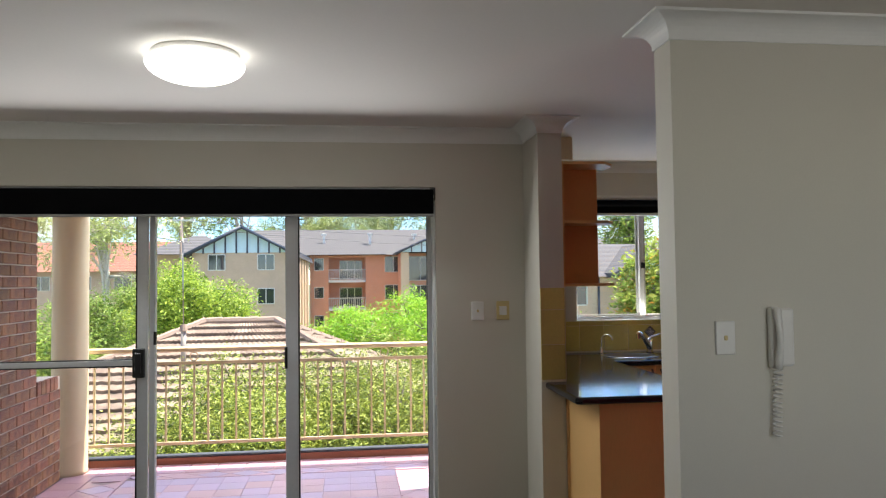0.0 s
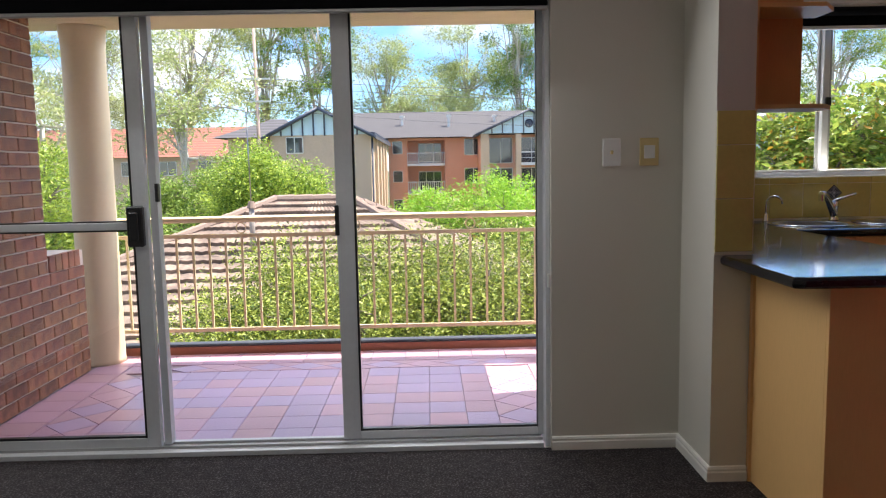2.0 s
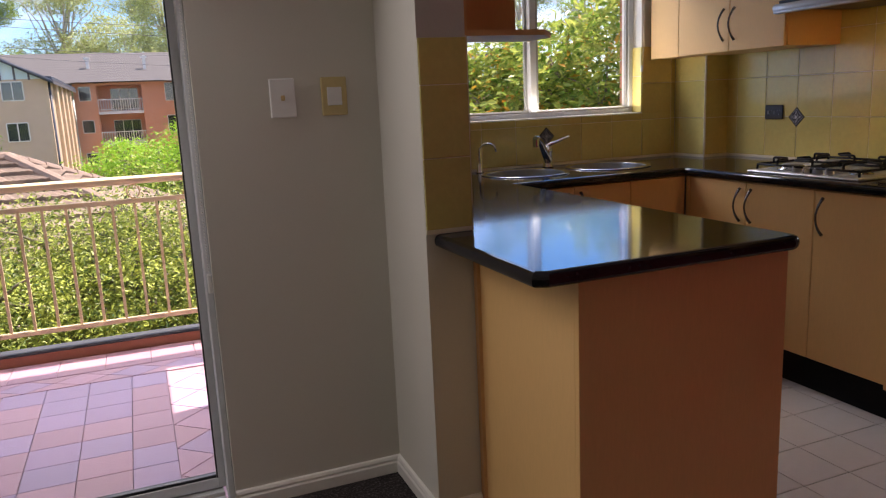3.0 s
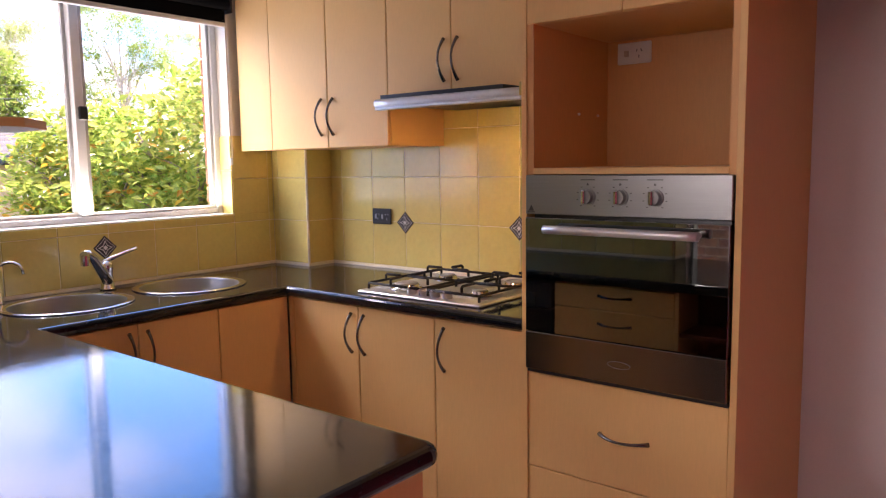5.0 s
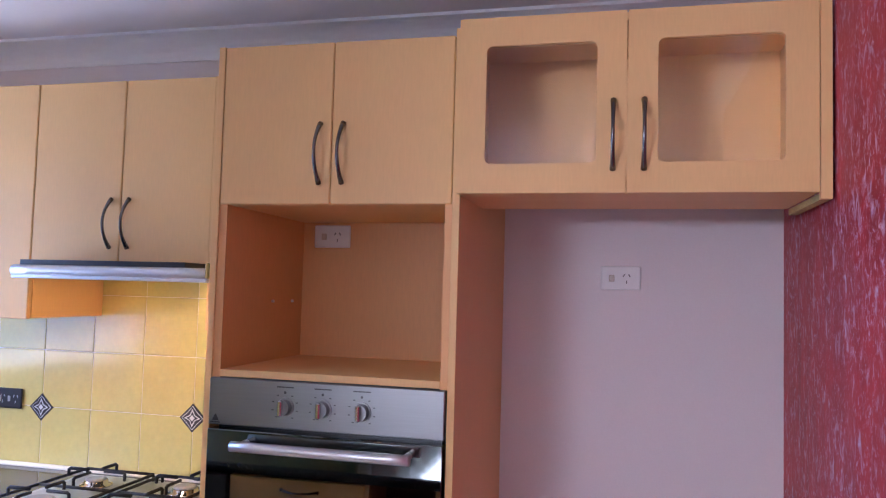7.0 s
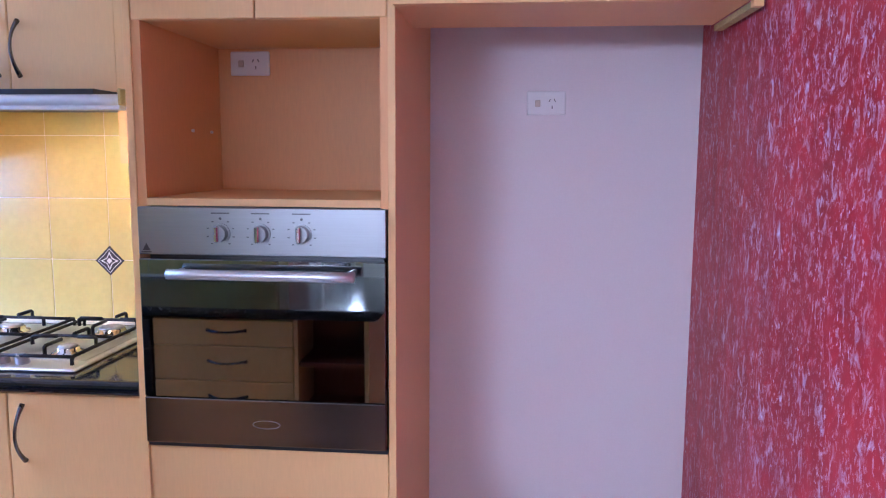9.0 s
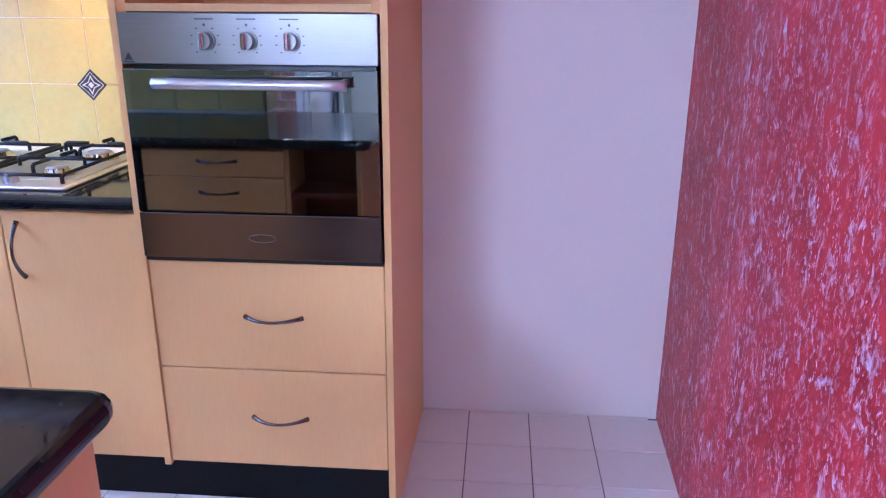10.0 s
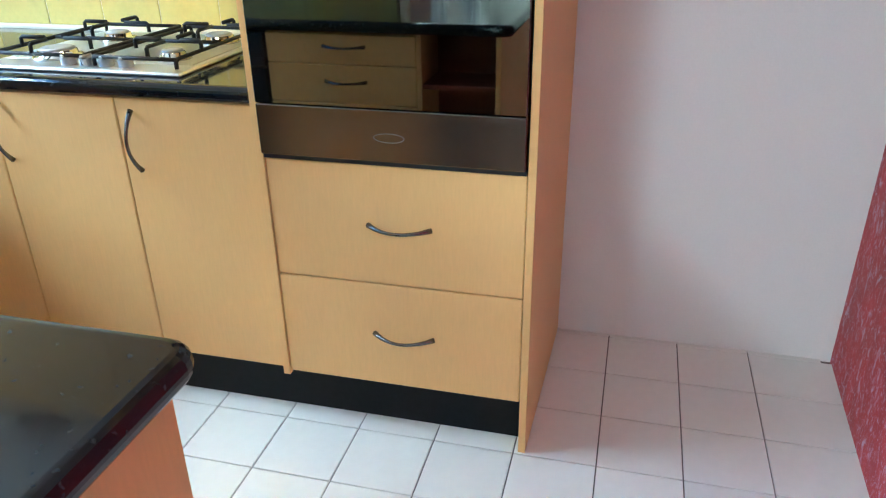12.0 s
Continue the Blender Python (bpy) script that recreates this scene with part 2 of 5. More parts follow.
CREAM = mat("cream_render", (0.68, 0.56, 0.38), 0.6, var=0.05, scale=3, bump=0.1, bump_scale=120)
RAIL = mat("cream_rail_paint", (0.74, 0.60, 0.37), 0.35, var=0.05)
SLATE = mat("kerb_slate", (0.04, 0.045, 0.055), 0.6, var=0.2)
PANE = clear_glass("pane_glass")
CABGLASS = clear_glass("cabinet_glass", (0.9, 0.88, 0.86))

# ---- small builders ----


def box(bm, x0, x1, y0, y1, z0, z1, bevel=0.0, seg=1):
    r = bmesh.ops.create_cube(bm, size=1.0, matrix=Matrix.LocRotScale(((x0 + x1) / 2, (y0 + y1) / 2, (z0 + z1) / 2), None,
                                                                      (abs(x1 - x0), abs(y1 - y0), abs(z1 - z0))))
    if bevel:
        es = list({e for v in r["verts"] for e in v.link_edges})
        bmesh.ops.bevel(bm, geom=es, offset=bevel, segments=seg, affect="EDGES", profile=0.5)
    return bm


def boxes(*dims, bevel=0.0):
    bm = bmesh.new()
    for d in dims:
        box(bm, *d, bevel=bevel)
    return bm


def cyl(bm, p0, p1, r0, r1=None, seg=16):
    p0, p1 = Vector(p0), Vector(p1)
    d = p1 - p0
    m = Matrix.Translation((p0 + p1) / 2) @ d.to_track_quat("Z", "Y").to_matrix().to_4x4()
    bmesh.ops.create_cone(bm, cap_ends=True, segments=seg, radius1=r0, radius2=r0 if r1 is None else r1, depth=d.length, matrix=m)
    return bm


def tube(bm, pts, radii, seg=10, flat=1.0):
    """A round bar along points, with a radius at each."""
    pts = [Vector(p) for p in pts]
    rings = []
    up = None
    for i, p in enumerate(pts):
        d = (pts[min(i + 1, len(pts) - 1)] - pts[max(i - 1, 0)]).normalized()
        if up is None:
            up = d.orthogonal().normalized()
        up = (up - d * up.dot(d)).normalized()
        side = d.cross(up)
        r = radii[i] if isinstance(radii, (list, tuple)) else radii
        rings.append([bm.verts.new(p + up * math.cos(a) * r + side * math.sin(a) * r * flat)
                      for a in (2 * math.pi * k / seg for k in range(seg))])
    for a, b in zip(rings, rings[1:]):
        for k in range(seg):
            bm.faces.new((a[k], a[(k + 1) % seg], b[(k + 1) % seg], b[k])).smooth = True
    bm.faces.new(rings[0][::-1])
    bm.faces.new(rings[-1])
    return bm


def lathe(bm, c, profile, seg=32, sx=1.0, sy=1.0):
    """Turn a profile of (radius, height) about the upright axis through c."""
    rings = []
    for r, h in profile:
        rings.append([bm.verts.new((c[0] + r * sx * math.cos(2 * math.pi * k / seg), c[1] + r * sy * math.sin(2 * math.pi * k / seg), c[2] + h))
                      for k in range(seg)])
    for a, b in zip(rings, rings[1:]):
        for k in range(seg):
            bm.faces.new((a[k], a[(k + 1) % seg], b[(k + 1) % seg], b[k])).smooth = True
    bm.faces.new(rings[0][::-1])
    bm.faces.new(rings[-1])
    return bm


def mesh_of(name, bm, material):
    bmesh.ops.recalc_face_normals(bm, faces=bm.faces)
    me = bpy.data.meshes.new(name)
    bm.to_mesh(me)
    bm.free()
    for m in material if isinstance(material, (list, tuple)) else [material]:
        me.materials.append(m)
    return me


def part(name, bm, material, parent, label=""):
    ob = new(name, mesh_of(name, bm, material))
    ob.parent = parent
    ob.matrix_parent_inverse = Matrix.Translation(-parent.location)
    return tagged(ob, label)


def piece(name, me, parent, x, y, z, rz=0.0):
    """One of many alike pieces: an object of its own on shared mesh data."""
    ob = new(name, me)
    ob.parent = parent
    ob.matrix_parent_inverse = Matrix.Translation(-parent.location)
    ob.location, ob.rotation_euler = (x, y, z), (0, 0, rz)
    return ob


def thing(name, loc, label, category, group="", kind=""):
    ob = new(name)
    ob.location = loc
    ob.empty_display_size = 0.1
    return tagged(ob, label, category, group, kind)


def solid(name, bm, material, label="", category="", group="", kind="structure"):
    return tagged(new(name, mesh_of(name, bm, material)), label, category, group, kind)


def sweep(name, pts, profile, material, label, category, closed=False):
    """A moulding along a line on plan, room on the left; profile of (out from the wall, height)."""
    bm = bmesh.new()
    n = len(pts)
    rows = []
    for i in range(n):
        p = Vector(pts[i])
        a = Vector(pts[i - 1]) if (i or closed) else None
        c = Vector(pts[(i + 1) % n]) if (i < n - 1 or closed) else None
        dirs = [d.normalized() for d in ((p - a) if a else None, (c - p) if c else None) if d is not None]
        norms = [Vector((-d.y, d.x)) for d in dirs]
        if len(norms) == 2:
            s = norms[0] + norms[1]
            off = s / max(0.2, s.dot(norms[0]))
        else:
            off = norms[0]
        rows.append([bm.verts.new((p.x + off.x * o, p.y + off.y * o, z)) for o, z in profile])
    for i in range(n if closed else n - 1):
        a, b = rows[i], rows[(i + 1) % n]
        for k in range(len(profile) - 1):
            bm.faces.new((a[k], a[k + 1], b[k + 1], b[k]))
    return solid(name, bm, material, label, category)


def bow(parent, c, along, out, length=0.15, material=None, rise=0.037):
    """A bow handle: thick flattened ends, slim middle, standing off a door."""
    c, along, out = Vector(c), Vector(along), Vector(out)
    bm = bmesh.new()
    pts, rad = [], []
    for k in range(13):
        u = k / 12 * 2 - 1
        pts.append(c + along * (u * length / 2) + out * (rise * (1 - u * u) + 0.003))
        rad.append(0.0042 + 0.0028 * abs(u) ** 3)
    tube(bm, pts, rad, 8)
    return part("handle", bm, material or DARKMETAL, parent, "dark metal bow handle")
TRAYSTEEL = mat("satin_tray_steel", (0.60, 0.60, 0.60), 0.42, 0.9, var=0.06, fine=300)
SATINBAR = mat("satin_bar", (0.62, 0.62, 0.62), 0.38, 0.85, var=0.04)

# ---- structure ----
CEILZ, XW, XE, YS = 2.45, -2.06, 4.0, -3.1
YL, YK = 2.0, 3.23            # living and kitchen window walls
SX0, SX1, SY = 1.64, 1.785, 1.63   # stub wall between balcony and kitchen
PX, PY0 = 1.69, -0.09          # partition end and living side

solid("floor_living", boxes((XW - 0.1, 1.8, YS - 0.1, YL + 0.02, -0.1, 0.0), (1.8, XE + 0.1, YS - 0.1, PY0 / 2, -0.1, 0.0)), CARPET,
      "worn charcoal brown cut pile carpet floor", "carpet")
floor_k = solid("floor_kitchen", boxes((1.801, XE + 0.1, PY0 / 2, YK + 0.1, -0.1, -0.006)), FGROUT,
                "pale glazed square tile floor with dark grout", "floor")
solid("ceiling", boxes((XW - 0.15, XE + 0.15, YS - 0.15, YL + 0.2, CEILZ, CEILZ + 0.2), (SX0, XE + 0.15, YL + 0.2, YK + 0.22, CEILZ, CEILZ + 0.2)),
      CEIL, "smooth white painted plaster ceiling", "ceiling")
solid("wall_west", boxes((XW - 0.15, XW, YS - 0.15, YL + 0.2, -0.1, CEILZ)), WALL, "grey cream painted plaster wall", "wall")
# unseen; set close to bounce light back, opening added for the rear lamp
solid("wall_south_unseen", boxes((XW, 1.9, YS - 0.15, YS, -0.1, CEILZ), (3.3, XE, YS - 0.15, YS, -0.1, CEILZ), (1.9, 3.3, YS - 0.15, YS, -0.1, 0.9), (1.9, 3.3, YS - 0.15, YS, 2.1, CEILZ)), WALL, "grey cream painted plaster wall", "wall")
solid("wall_east", boxes((XE, XE + 0.15, YS - 0.15, YK + 0.22, -0.1, CEILZ)), NOOKWALL, "pale painted plaster kitchen end wall", "wall")
DX0, DX1, DZ = -1.665, 1.074, 2.085
solid("wall_north_living", boxes((XW, DX0, YL, YL + 0.2, -0.1, CEILZ), (DX1, SX0, YL, YL + 0.2, -0.1, CEILZ), (DX0, DX1, YL, YL + 0.2, DZ, CEILZ)),
      WALL, "grey cream painted wall with wide balcony opening", "wall")
stub = solid("wall_stub", boxes((SX0, SX1, SY, YK + 0.2, -0.1, CEILZ)), WALL, "short white painted wall end beside peninsula", "wall")
WX0, WX1, WZ0, WZ1 = 2.36, 3.6, 1.155, 2.11
wall_k = solid("wall_north_kitchen", boxes((SX1, WX0, YK, YK + 0.11, -0.1, CEILZ), (WX1, XE, YK, YK + 0.11, -0.1, CEILZ),
                                           (WX0, WX1, YK, YK + 0.11, -0.1, WZ0), (WX0, WX1, YK, YK + 0.11, WZ1, CEILZ)),
               WALL, "painted kitchen wall with window opening", "wall")
column_k = solid("wall_column", boxes((3.84, XE, 2.98, YK, 0.0, CEILZ)), WALL, "square boxed column in kitchen corner", "wall")
plan = [(PX, PY0), (XE, PY0), (XE, 0.01), (3.2, 0.045), (PX, 0.05)]
bm = bmesh.new()
lo, hi = [bm.verts.new((x, y, -0.1)) for x, y in plan], [bm.verts.new((x, y, CEILZ)) for x, y in plan]
for k in range(5):
    f = bm.faces.new((lo[k], lo[(k + 1) % 5], hi[(k + 1) % 5], hi[k]))
    f.material_index = 1 if k in (2, 3) else 0
bm.faces.new(lo[::-1])
bm.faces.new(hi)
solid("wall_partition", bm, [WALL, RED], "partition wall, grey paint one side, sponged red the other", "wall")

OUTLINE = [(XW, YS), (XE, YS), (XE, PY0), (PX, PY0), (PX, 0.05), (3.2, 0.045), (XE, 0.01), (XE, 2.98), (3.84, 2.98), (3.84, YK), (SX1, YK),
           (SX1, SY), (SX0, SY), (SX0, YL), (XW, YL)]
prof = [(0.0, 2.362), (0.006, 2.362)] + [(0.006 + 0.078 * (1 - math.cos(a)), 2.366 + 0.074 * math.sin(a))
                                       for a in (math.pi / 2 * k / 8 for k in range(9))] + [(0.09, 2.44), (0.09, CEILZ)]
sweep("cornice", OUTLINE, prof, CORN, "white cove plaster cornice", "cornice", closed=True)
bprof = [(0.0, 0.0), (0.016, 0.0), (0.016, 0.036), (0.012, 0.042), (0.013, 0.05), (0.009, 0.058), (0.0, 0.06)]
sweep("baseboard", [(SX1 - 0.002, SY), (SX0, SY), (SX0, YL), (DX1, YL)], bprof, TRIM, "low moulded white skirting board", "skirting")
sweep("baseboard", [(DX0, YL), (XW, YL), (XW, YS), (XE, YS), (XE, PY0), (PX, PY0), (PX, 0.05)], bprof, TRIM, "low moulded white skirting board", "skirting")

# ---- sliding door ----
door = thing("sliding_door", (0, 2.1, 0), "three-panel white aluminium sliding balcony door, one panel open", "sliding door", kind="structure")
part("outer_frame", boxes((DX0, DX0 + 0.022, 2.03, 2.16, 0.0, DZ), (DX1 - 0.02, DX1, 2.03, 2.16, 0.0, DZ), (DX0 + 0.03, DX1 - 0.03, 2.03, 2.16, DZ - 0.04, DZ),
                          (DX0 + 0.03, DX1 - 0.03, 2.02, 2.18, -0.03, 0.022), bevel=0.002), ALU, door)
# solid black strips stand in for the dark gap beside the jamb track
part("jamb_gap_strip", boxes((DX0 + 0.0225, DX0 + 0.03, 2.035, 2.055, 0.022, DZ - 0.04), (-1.655, -1.648, 2.036, 2.054, 0.022, DZ - 0.04)), BLACK, door, "black strip in place of dark jamb gap")
part("sill_track", boxes((DX0 + 0.03, DX1 - 0.03, 2.06, 2.066, 0.022, 0.034), (DX0 + 0.03, DX1 - 0.03, 2.118, 2.124, 0.022, 0.034)), ALUIN, door, "ribbed metal track")


def sash(x0, x1, y, mid, bottom, wl=0.048, wr=0.048, gr=0.009):
    s = part("sash", boxes((x0, x0 + wl, y, y + 0.034, 0.03, DZ - 0.04), (x1 - wr, x1, y, y + 0.034, 0.03, DZ - 0.04),
                           (x0 + wl, x1 - wr, y, y + 0.034, DZ - 0.09, DZ - 0.04), (x0 + wl, x1 - wr, y, y + 0.034, 0.03, bottom),
                           bevel=0.002), ALU, door)
    part("gasket", boxes((x0 + wl, x0 + wl + 0.009, y + 0.001, y + 0.03, bottom, DZ - 0.09), (x1 - wr - gr, x1 - wr, y + 0.001, y + 0.03, bottom, DZ - 0.09),
                         (x0 + wl + 0.005, x1 - wr - 0.005, y + 0.004, y + 0.03, bottom, bottom + 0.010)),
         BLACK, s, "black rubber gasket")
    g = part("pane", boxes((x0 + wl, x1 - wr, y + 0.014, y + 0.019, bottom, DZ - 0.09)), PANE, s)
    g.visible_shadow = False
    if mid:
        part("rail_gasket", boxes((x0 + wl, x1 - wr, y, y + 0.034, 1.005, 1.012), (x0 + wl, x1 - wr, y, y + 0.034, 1.045, 1.051)), BLACK, s, "black rubber gasket")
        part("mid_rail", boxes((x0 + wl, x1 - wr, y - 0.002, y + 0.036, 1.012, 1.045), bevel=0.002), ALU, s)
    return s


sash(-1.640, -0.672, 2.062, True, 0.075, 0.056, 0.06)
sash(0.14, 1.056, 2.108, False, 0.066, 0.078, 0.026, 0.004)
part("meeting_stile", boxes((-0.672, -0.638, 2.1, 2.15, 0.03, DZ - 0.04), bevel=0.002), ALU, door)
bm = boxes((-0.752, -0.682, 2.03, 2.062, 0.94, 1.115), bevel=0.006)
box(bm, -0.735, -0.70, 2.012, 2.03, 0.97, 1.09, bevel=0.004)
part("handle", bm, BLACK, door, "black plastic lever handle")
part("catch", boxes((-0.645, -0.630, 2.09, 2.12, 1.13, 1.21), bevel=0.003), BLACK, door, "black latch")
part("catch", boxes((0.134, 0.152, 2.094, 2.112, 0.965, 1.10), bevel=0.003), BLACK, door, "black pull")

blind = thing("roller_blind", (0, 1.99, 1.9), "rolled-up black roller blind over balcony door", "blind")
bm = boxes((DX0 + 0.012, DX1 - 0.012, 1.985, 2.0, 1.917, 2.07), bevel=0.003)
part("fabric", bm, BLIND, blind)
bm = bmesh.new()
cyl(bm, (DX0 + 0.01, 2.022, 2.045), (DX1 - 0.01, 2.022, 2.045), 0.022)
part("roller", bm, BLIND, blind)
part("bottom_bar", boxes((DX0 + 0.012, DX1 - 0.012, 1.982, 2.004, 1.9, 1.917), bevel=0.004), ALUIN, blind, "grey aluminium bottom bar")
for x in (DX0 + 0.005, DX1 - 0.005):
    part("bracket", boxes((x - 0.004, x + 0.004, 1.98, 2.035, 2.0, 2.08), bevel=0.001), BLACK, blind)
bm = bmesh.new()
for k in range(120):
    bmesh.ops.create_icosphere(bm, subdivisions=1, radius=0.0028, matrix=Matrix.Translation((DX1 - 0.012, 1.988, 0.78 + k * 0.0105)))
part("bead_chain", bm, WHITEP, blind, "white bead chain")
part("chain_holder", boxes((DX1 - 0.018, DX1 - 0.004, 1.983, 1.999, 0.73, 0.79), bevel=0.003), WHITEP, blind)

# ---- ceiling lamp ----
LX, LY = -0.09, 0.52
lamp = thing("ceiling_light", (LX, LY, CEILZ), "round white oyster ceiling light, switched on", "ceiling light")
bm = bmesh.new()
lathe(bm, (LX, LY, CEILZ), [(0.172, 0.0), (0.178, -0.006), (0.178, -0.030), (0.16, -0.032)], 40)
part("base_ring", bm, WHITEP, lamp)
bm = bmesh.new()
lathe(bm, (LX, LY, CEILZ), [(0.180, -0.030), (0.192, -0.034)] + [(0.199 * math.cos(a), -0.044 - 0.078 * math.sin(a)) for a in (math.pi / 2 * k / 9 for k in range(0, 9))] + [(0.004, -0.122)], 40)
part("diffuser", bm, glow("lamp_glow", (0.93, 0.98, 1.0), 1.65), lamp, "glowing opal diffuser")

# ---- switches, intercom ----


def plate(name, x, z, w, h, y, material, label, knob_w, knob_h, knob_mat=None):
    t = thing(name, (x, y, z), label, "light switch" if "switch" in name else "intercom")
    part("plate", boxes((x - w / 2, x + w / 2, y - 0.009, y, z - h / 2, z + h / 2), bevel=0.003), material, t)
    part("rocker", boxes((x - knob_w / 2, x + knob_w / 2, y - 0.013, y - 0.008, z - knob_h / 2, z + knob_h / 2), bevel=0.0015), knob_mat or WHITEP, t)
    return t


plate("light_switch", 1.333, 1.306, 0.078, 0.118, YL, WHITEP, "white single switch plate on living wall", 0.012, 0.016, CREAMP)
plate("light_switch", 1.494, 1.306, 0.082, 0.118, YL, CREAMP, "yellowed dimmer switch plate with white rocker", 0.046, 0.056)
plate("light_switch", 1.868, 1.284, 0.074, 0.12, PY0, WHITEP, "white single switch plate on partition", 0.013, 0.017, CREAMP)
ic = thing("intercom_phone", (2.075, PY0, 1.28), "white wall intercom phone with coiled cord", "intercom")
part("body", boxes((2.03, 2.068, PY0 - 0.03, PY0, 1.17, 1.392), bevel=0.006), WHITEP, ic)
bm = boxes((2.064, 2.118, PY0 - 0.034, PY0, 1.18, 1.388), bevel=0.008)
part("base", bm, WHITEP, ic)
bm = bmesh.new()
tube(bm, [(2.05, PY0 - 0.032 - 0.02 * math.sin(math.pi * u), 1.175 + 0.21 * u) for u in (k / 10 for k in range(11))],
     [0.017 - 0.006 * math.sin(math.pi * k / 10) for k in range(11)], 10)
part("receiver", bm, WHITEP, ic)
bm = bmesh.new()
tube(bm, [(2.06 + 0.017 * math.cos(k * 0.9) - 0.00012 * k, PY0 - 0.018 + 0.012 * math.sin(k * 0.9), 1.165 - 0.0024 * k) for k in range(100)], 0.0028, 5)
part("cord", bm, WHITEP, ic, "coiled white cord")

# ---- kitchen window ----
kw = thing("window_1", (2.98, YK + 0.09, WZ0), "two-pane aluminium sliding kitchen window", "window", kind="structure")
YF = YK + 0.075
part("window_frame", boxes((WX0, WX0 + 0.03, YF, YF + 0.07, WZ0, WZ1), (WX1 - 0.03, WX1, YF, YF + 0.07, WZ0, WZ1),
                           (WX0 + 0.03, WX1 - 0.03, YF, YF + 0.07, WZ0, WZ0 + 0.03), (WX0 + 0.03, WX1 - 0.03, YF, YF + 0.07, WZ1 - 0.03, WZ1), bevel=0.002), ALU, kw)
part("mullion", boxes((2.93, 2.968, YF + 0.005, YF + 0.06, WZ0 + 0.03, WZ1 - 0.03), bevel=0.003), ALU, kw)
part("latch", boxes((2.94, 2.975, YF - 0.014, YF + 0.005, 1.575, 1.63), bevel=0.004), BLACK, kw, "black window latch")
for x0, x1, y in ((WX0 + 0.03, 2.93, YF + 0.05), (2.968, WX1 - 0.03, YF + 0.02)):
    s = part("sash", boxes((x0, x0 + 0.014, y - 0.008, y + 0.012, WZ0 + 0.03, WZ1 - 0.03), (x1 - 0.014, x1, y - 0.008, y + 0.012, WZ0 + 0.03, WZ1 - 0.03),
                           (x0 + 0.014, x1 - 0.014, y - 0.008, y + 0.012, WZ0 + 0.03, WZ0 + 0.046)), ALUIN, kw)
    part("pane", boxes((x0 + 0.014, x1 - 0.014, y, y + 0.004, WZ0 + 0.04, WZ1 - 0.03)), PANE, s).visible_shadow = False
part("window_sill", boxes((WX0, WX1, YK - 0.004, YF, WZ0 - 0.001, WZ0 + 0.006), bevel=0.002), TRIM, kw, "white tiled sill")

part("head_trim", boxes((WX0 - 0.02, WX1 + 0.02, YK - 0.03, YK - 0.001, 2.152, 2.172), bevel=0.003), TRIM, kw, "white timber head strip")

kb = thing("roller_blind", (2.98, YK, 2.06), "rolled-up black roller blind over kitchen window", "blind")
part("fabric", boxes((WX0 + 0.01, WX1 - 0.01, YK - 0.022, YK - 0.012, 2.03, 2.13), bevel=0.002), BLIND, kb)
part("bottom_bar", boxes((WX0 + 0.01, WX1 - 0.01, YK - 0.025, YK - 0.01, 2.008, 2.03), bevel=0.004), TRIM, kb, "cream bottom bar")
bm = bmesh.new()
cyl(bm, (WX0, YK - 0.03, 2.11), (WX1, YK - 0.03, 2.11), 0.026)
part("roller", bm, BLIND, kb)
part("bracket", boxes((WX1 - 0.004, WX1 + 0.004, YK - 0.06, YK, 2.07, 2.15)), BLACK, kb)
bm = bmesh.new()
for k in range(66):
    bmesh.ops.create_icosphere(bm, subdivisions=1, radius=0.0025, matrix=Matrix.Translation((WX1 - 0.002, YK - 0.02, 1.42 + k * 0.0105)))
    bmesh.ops.create_icosphere(bm, subdivisions=1, radius=0.0025, matrix=Matrix.Translation((WX1 - 0.022, YK - 0.02, 1.42 + k * 0.0105)))
part("bead_chain", bm, WHITEP, kb, "white bead chain")
part("chain_weight", boxes((WX1 - 0.02, WX1 - 0.004, YK - 0.026, YK - 0.014, 1.385, 1.42), bevel=0.004), WHITEP, kb)

# ---- benchtop ----
BZ0, BZ = 0.862, 0.90


def bullnose_top(name, outline, edges, label):
    """A benchtop slab whose listed outline edges are rounded over."""
    bm = bmesh.new()
    lo = [bm.verts.new((x, y, BZ0)) for x, y in outline]
    f = bm.faces.new(lo)
    r = bmesh.ops.extrude_face_region(bm, geom=[f])
    vs = [v for v in r["geom"] if isinstance(v, bmesh.types.BMVert)]
    bmesh.ops.translate(bm, verts=vs, vec=(0, 0, BZ - BZ0))
    bmesh.ops.recalc_face_normals(bm, faces=bm.faces)
    pick = []
    for i, j in edges:
        a, b = Vector(outline[i]), Vector(outline[j])
        for e in bm.edges:
            p, q = e.verts[0].co, e.verts[1].co
            if abs(p.z - q.z) < 1e-4 and {(round(p.x, 3), round(p.y, 3)), (round(q.x, 3), round(q.y, 3))} == {(round(a.x, 3), round(a.y, 3)), (round(b.x, 3), round(b.y, 3))}:
                pick.append(e)
    bmesh.ops.bevel(bm, geom=pick, offset=0.0165, segments=4, affect="EDGES", profile=0.5)
    ob = solid(name, bm, STONE, label, "benchtop", kind="")
    return ob


arc = [(2.419 + 0.035 * math.cos(a), 1.077 + 0.035 * math.sin(a)) for a in (radians(-90 + 18 * k) for k in range(6))]
out = [(SX0 + 0.025, SY - 0.002), (SX0 + 0.025, 1.06), (1.70, 1.042)] + arc + [(2.454, 2.597), (3.385, 2.597), (3.385, 1.487),
       (XE - 0.012, 1.487), (XE - 0.012, 2.97), (3.828, 2.97), (3.828, YK - 0.012), (SX1 + 0.012, YK - 0.012), (SX1 + 0.012, SY - 0.002)]
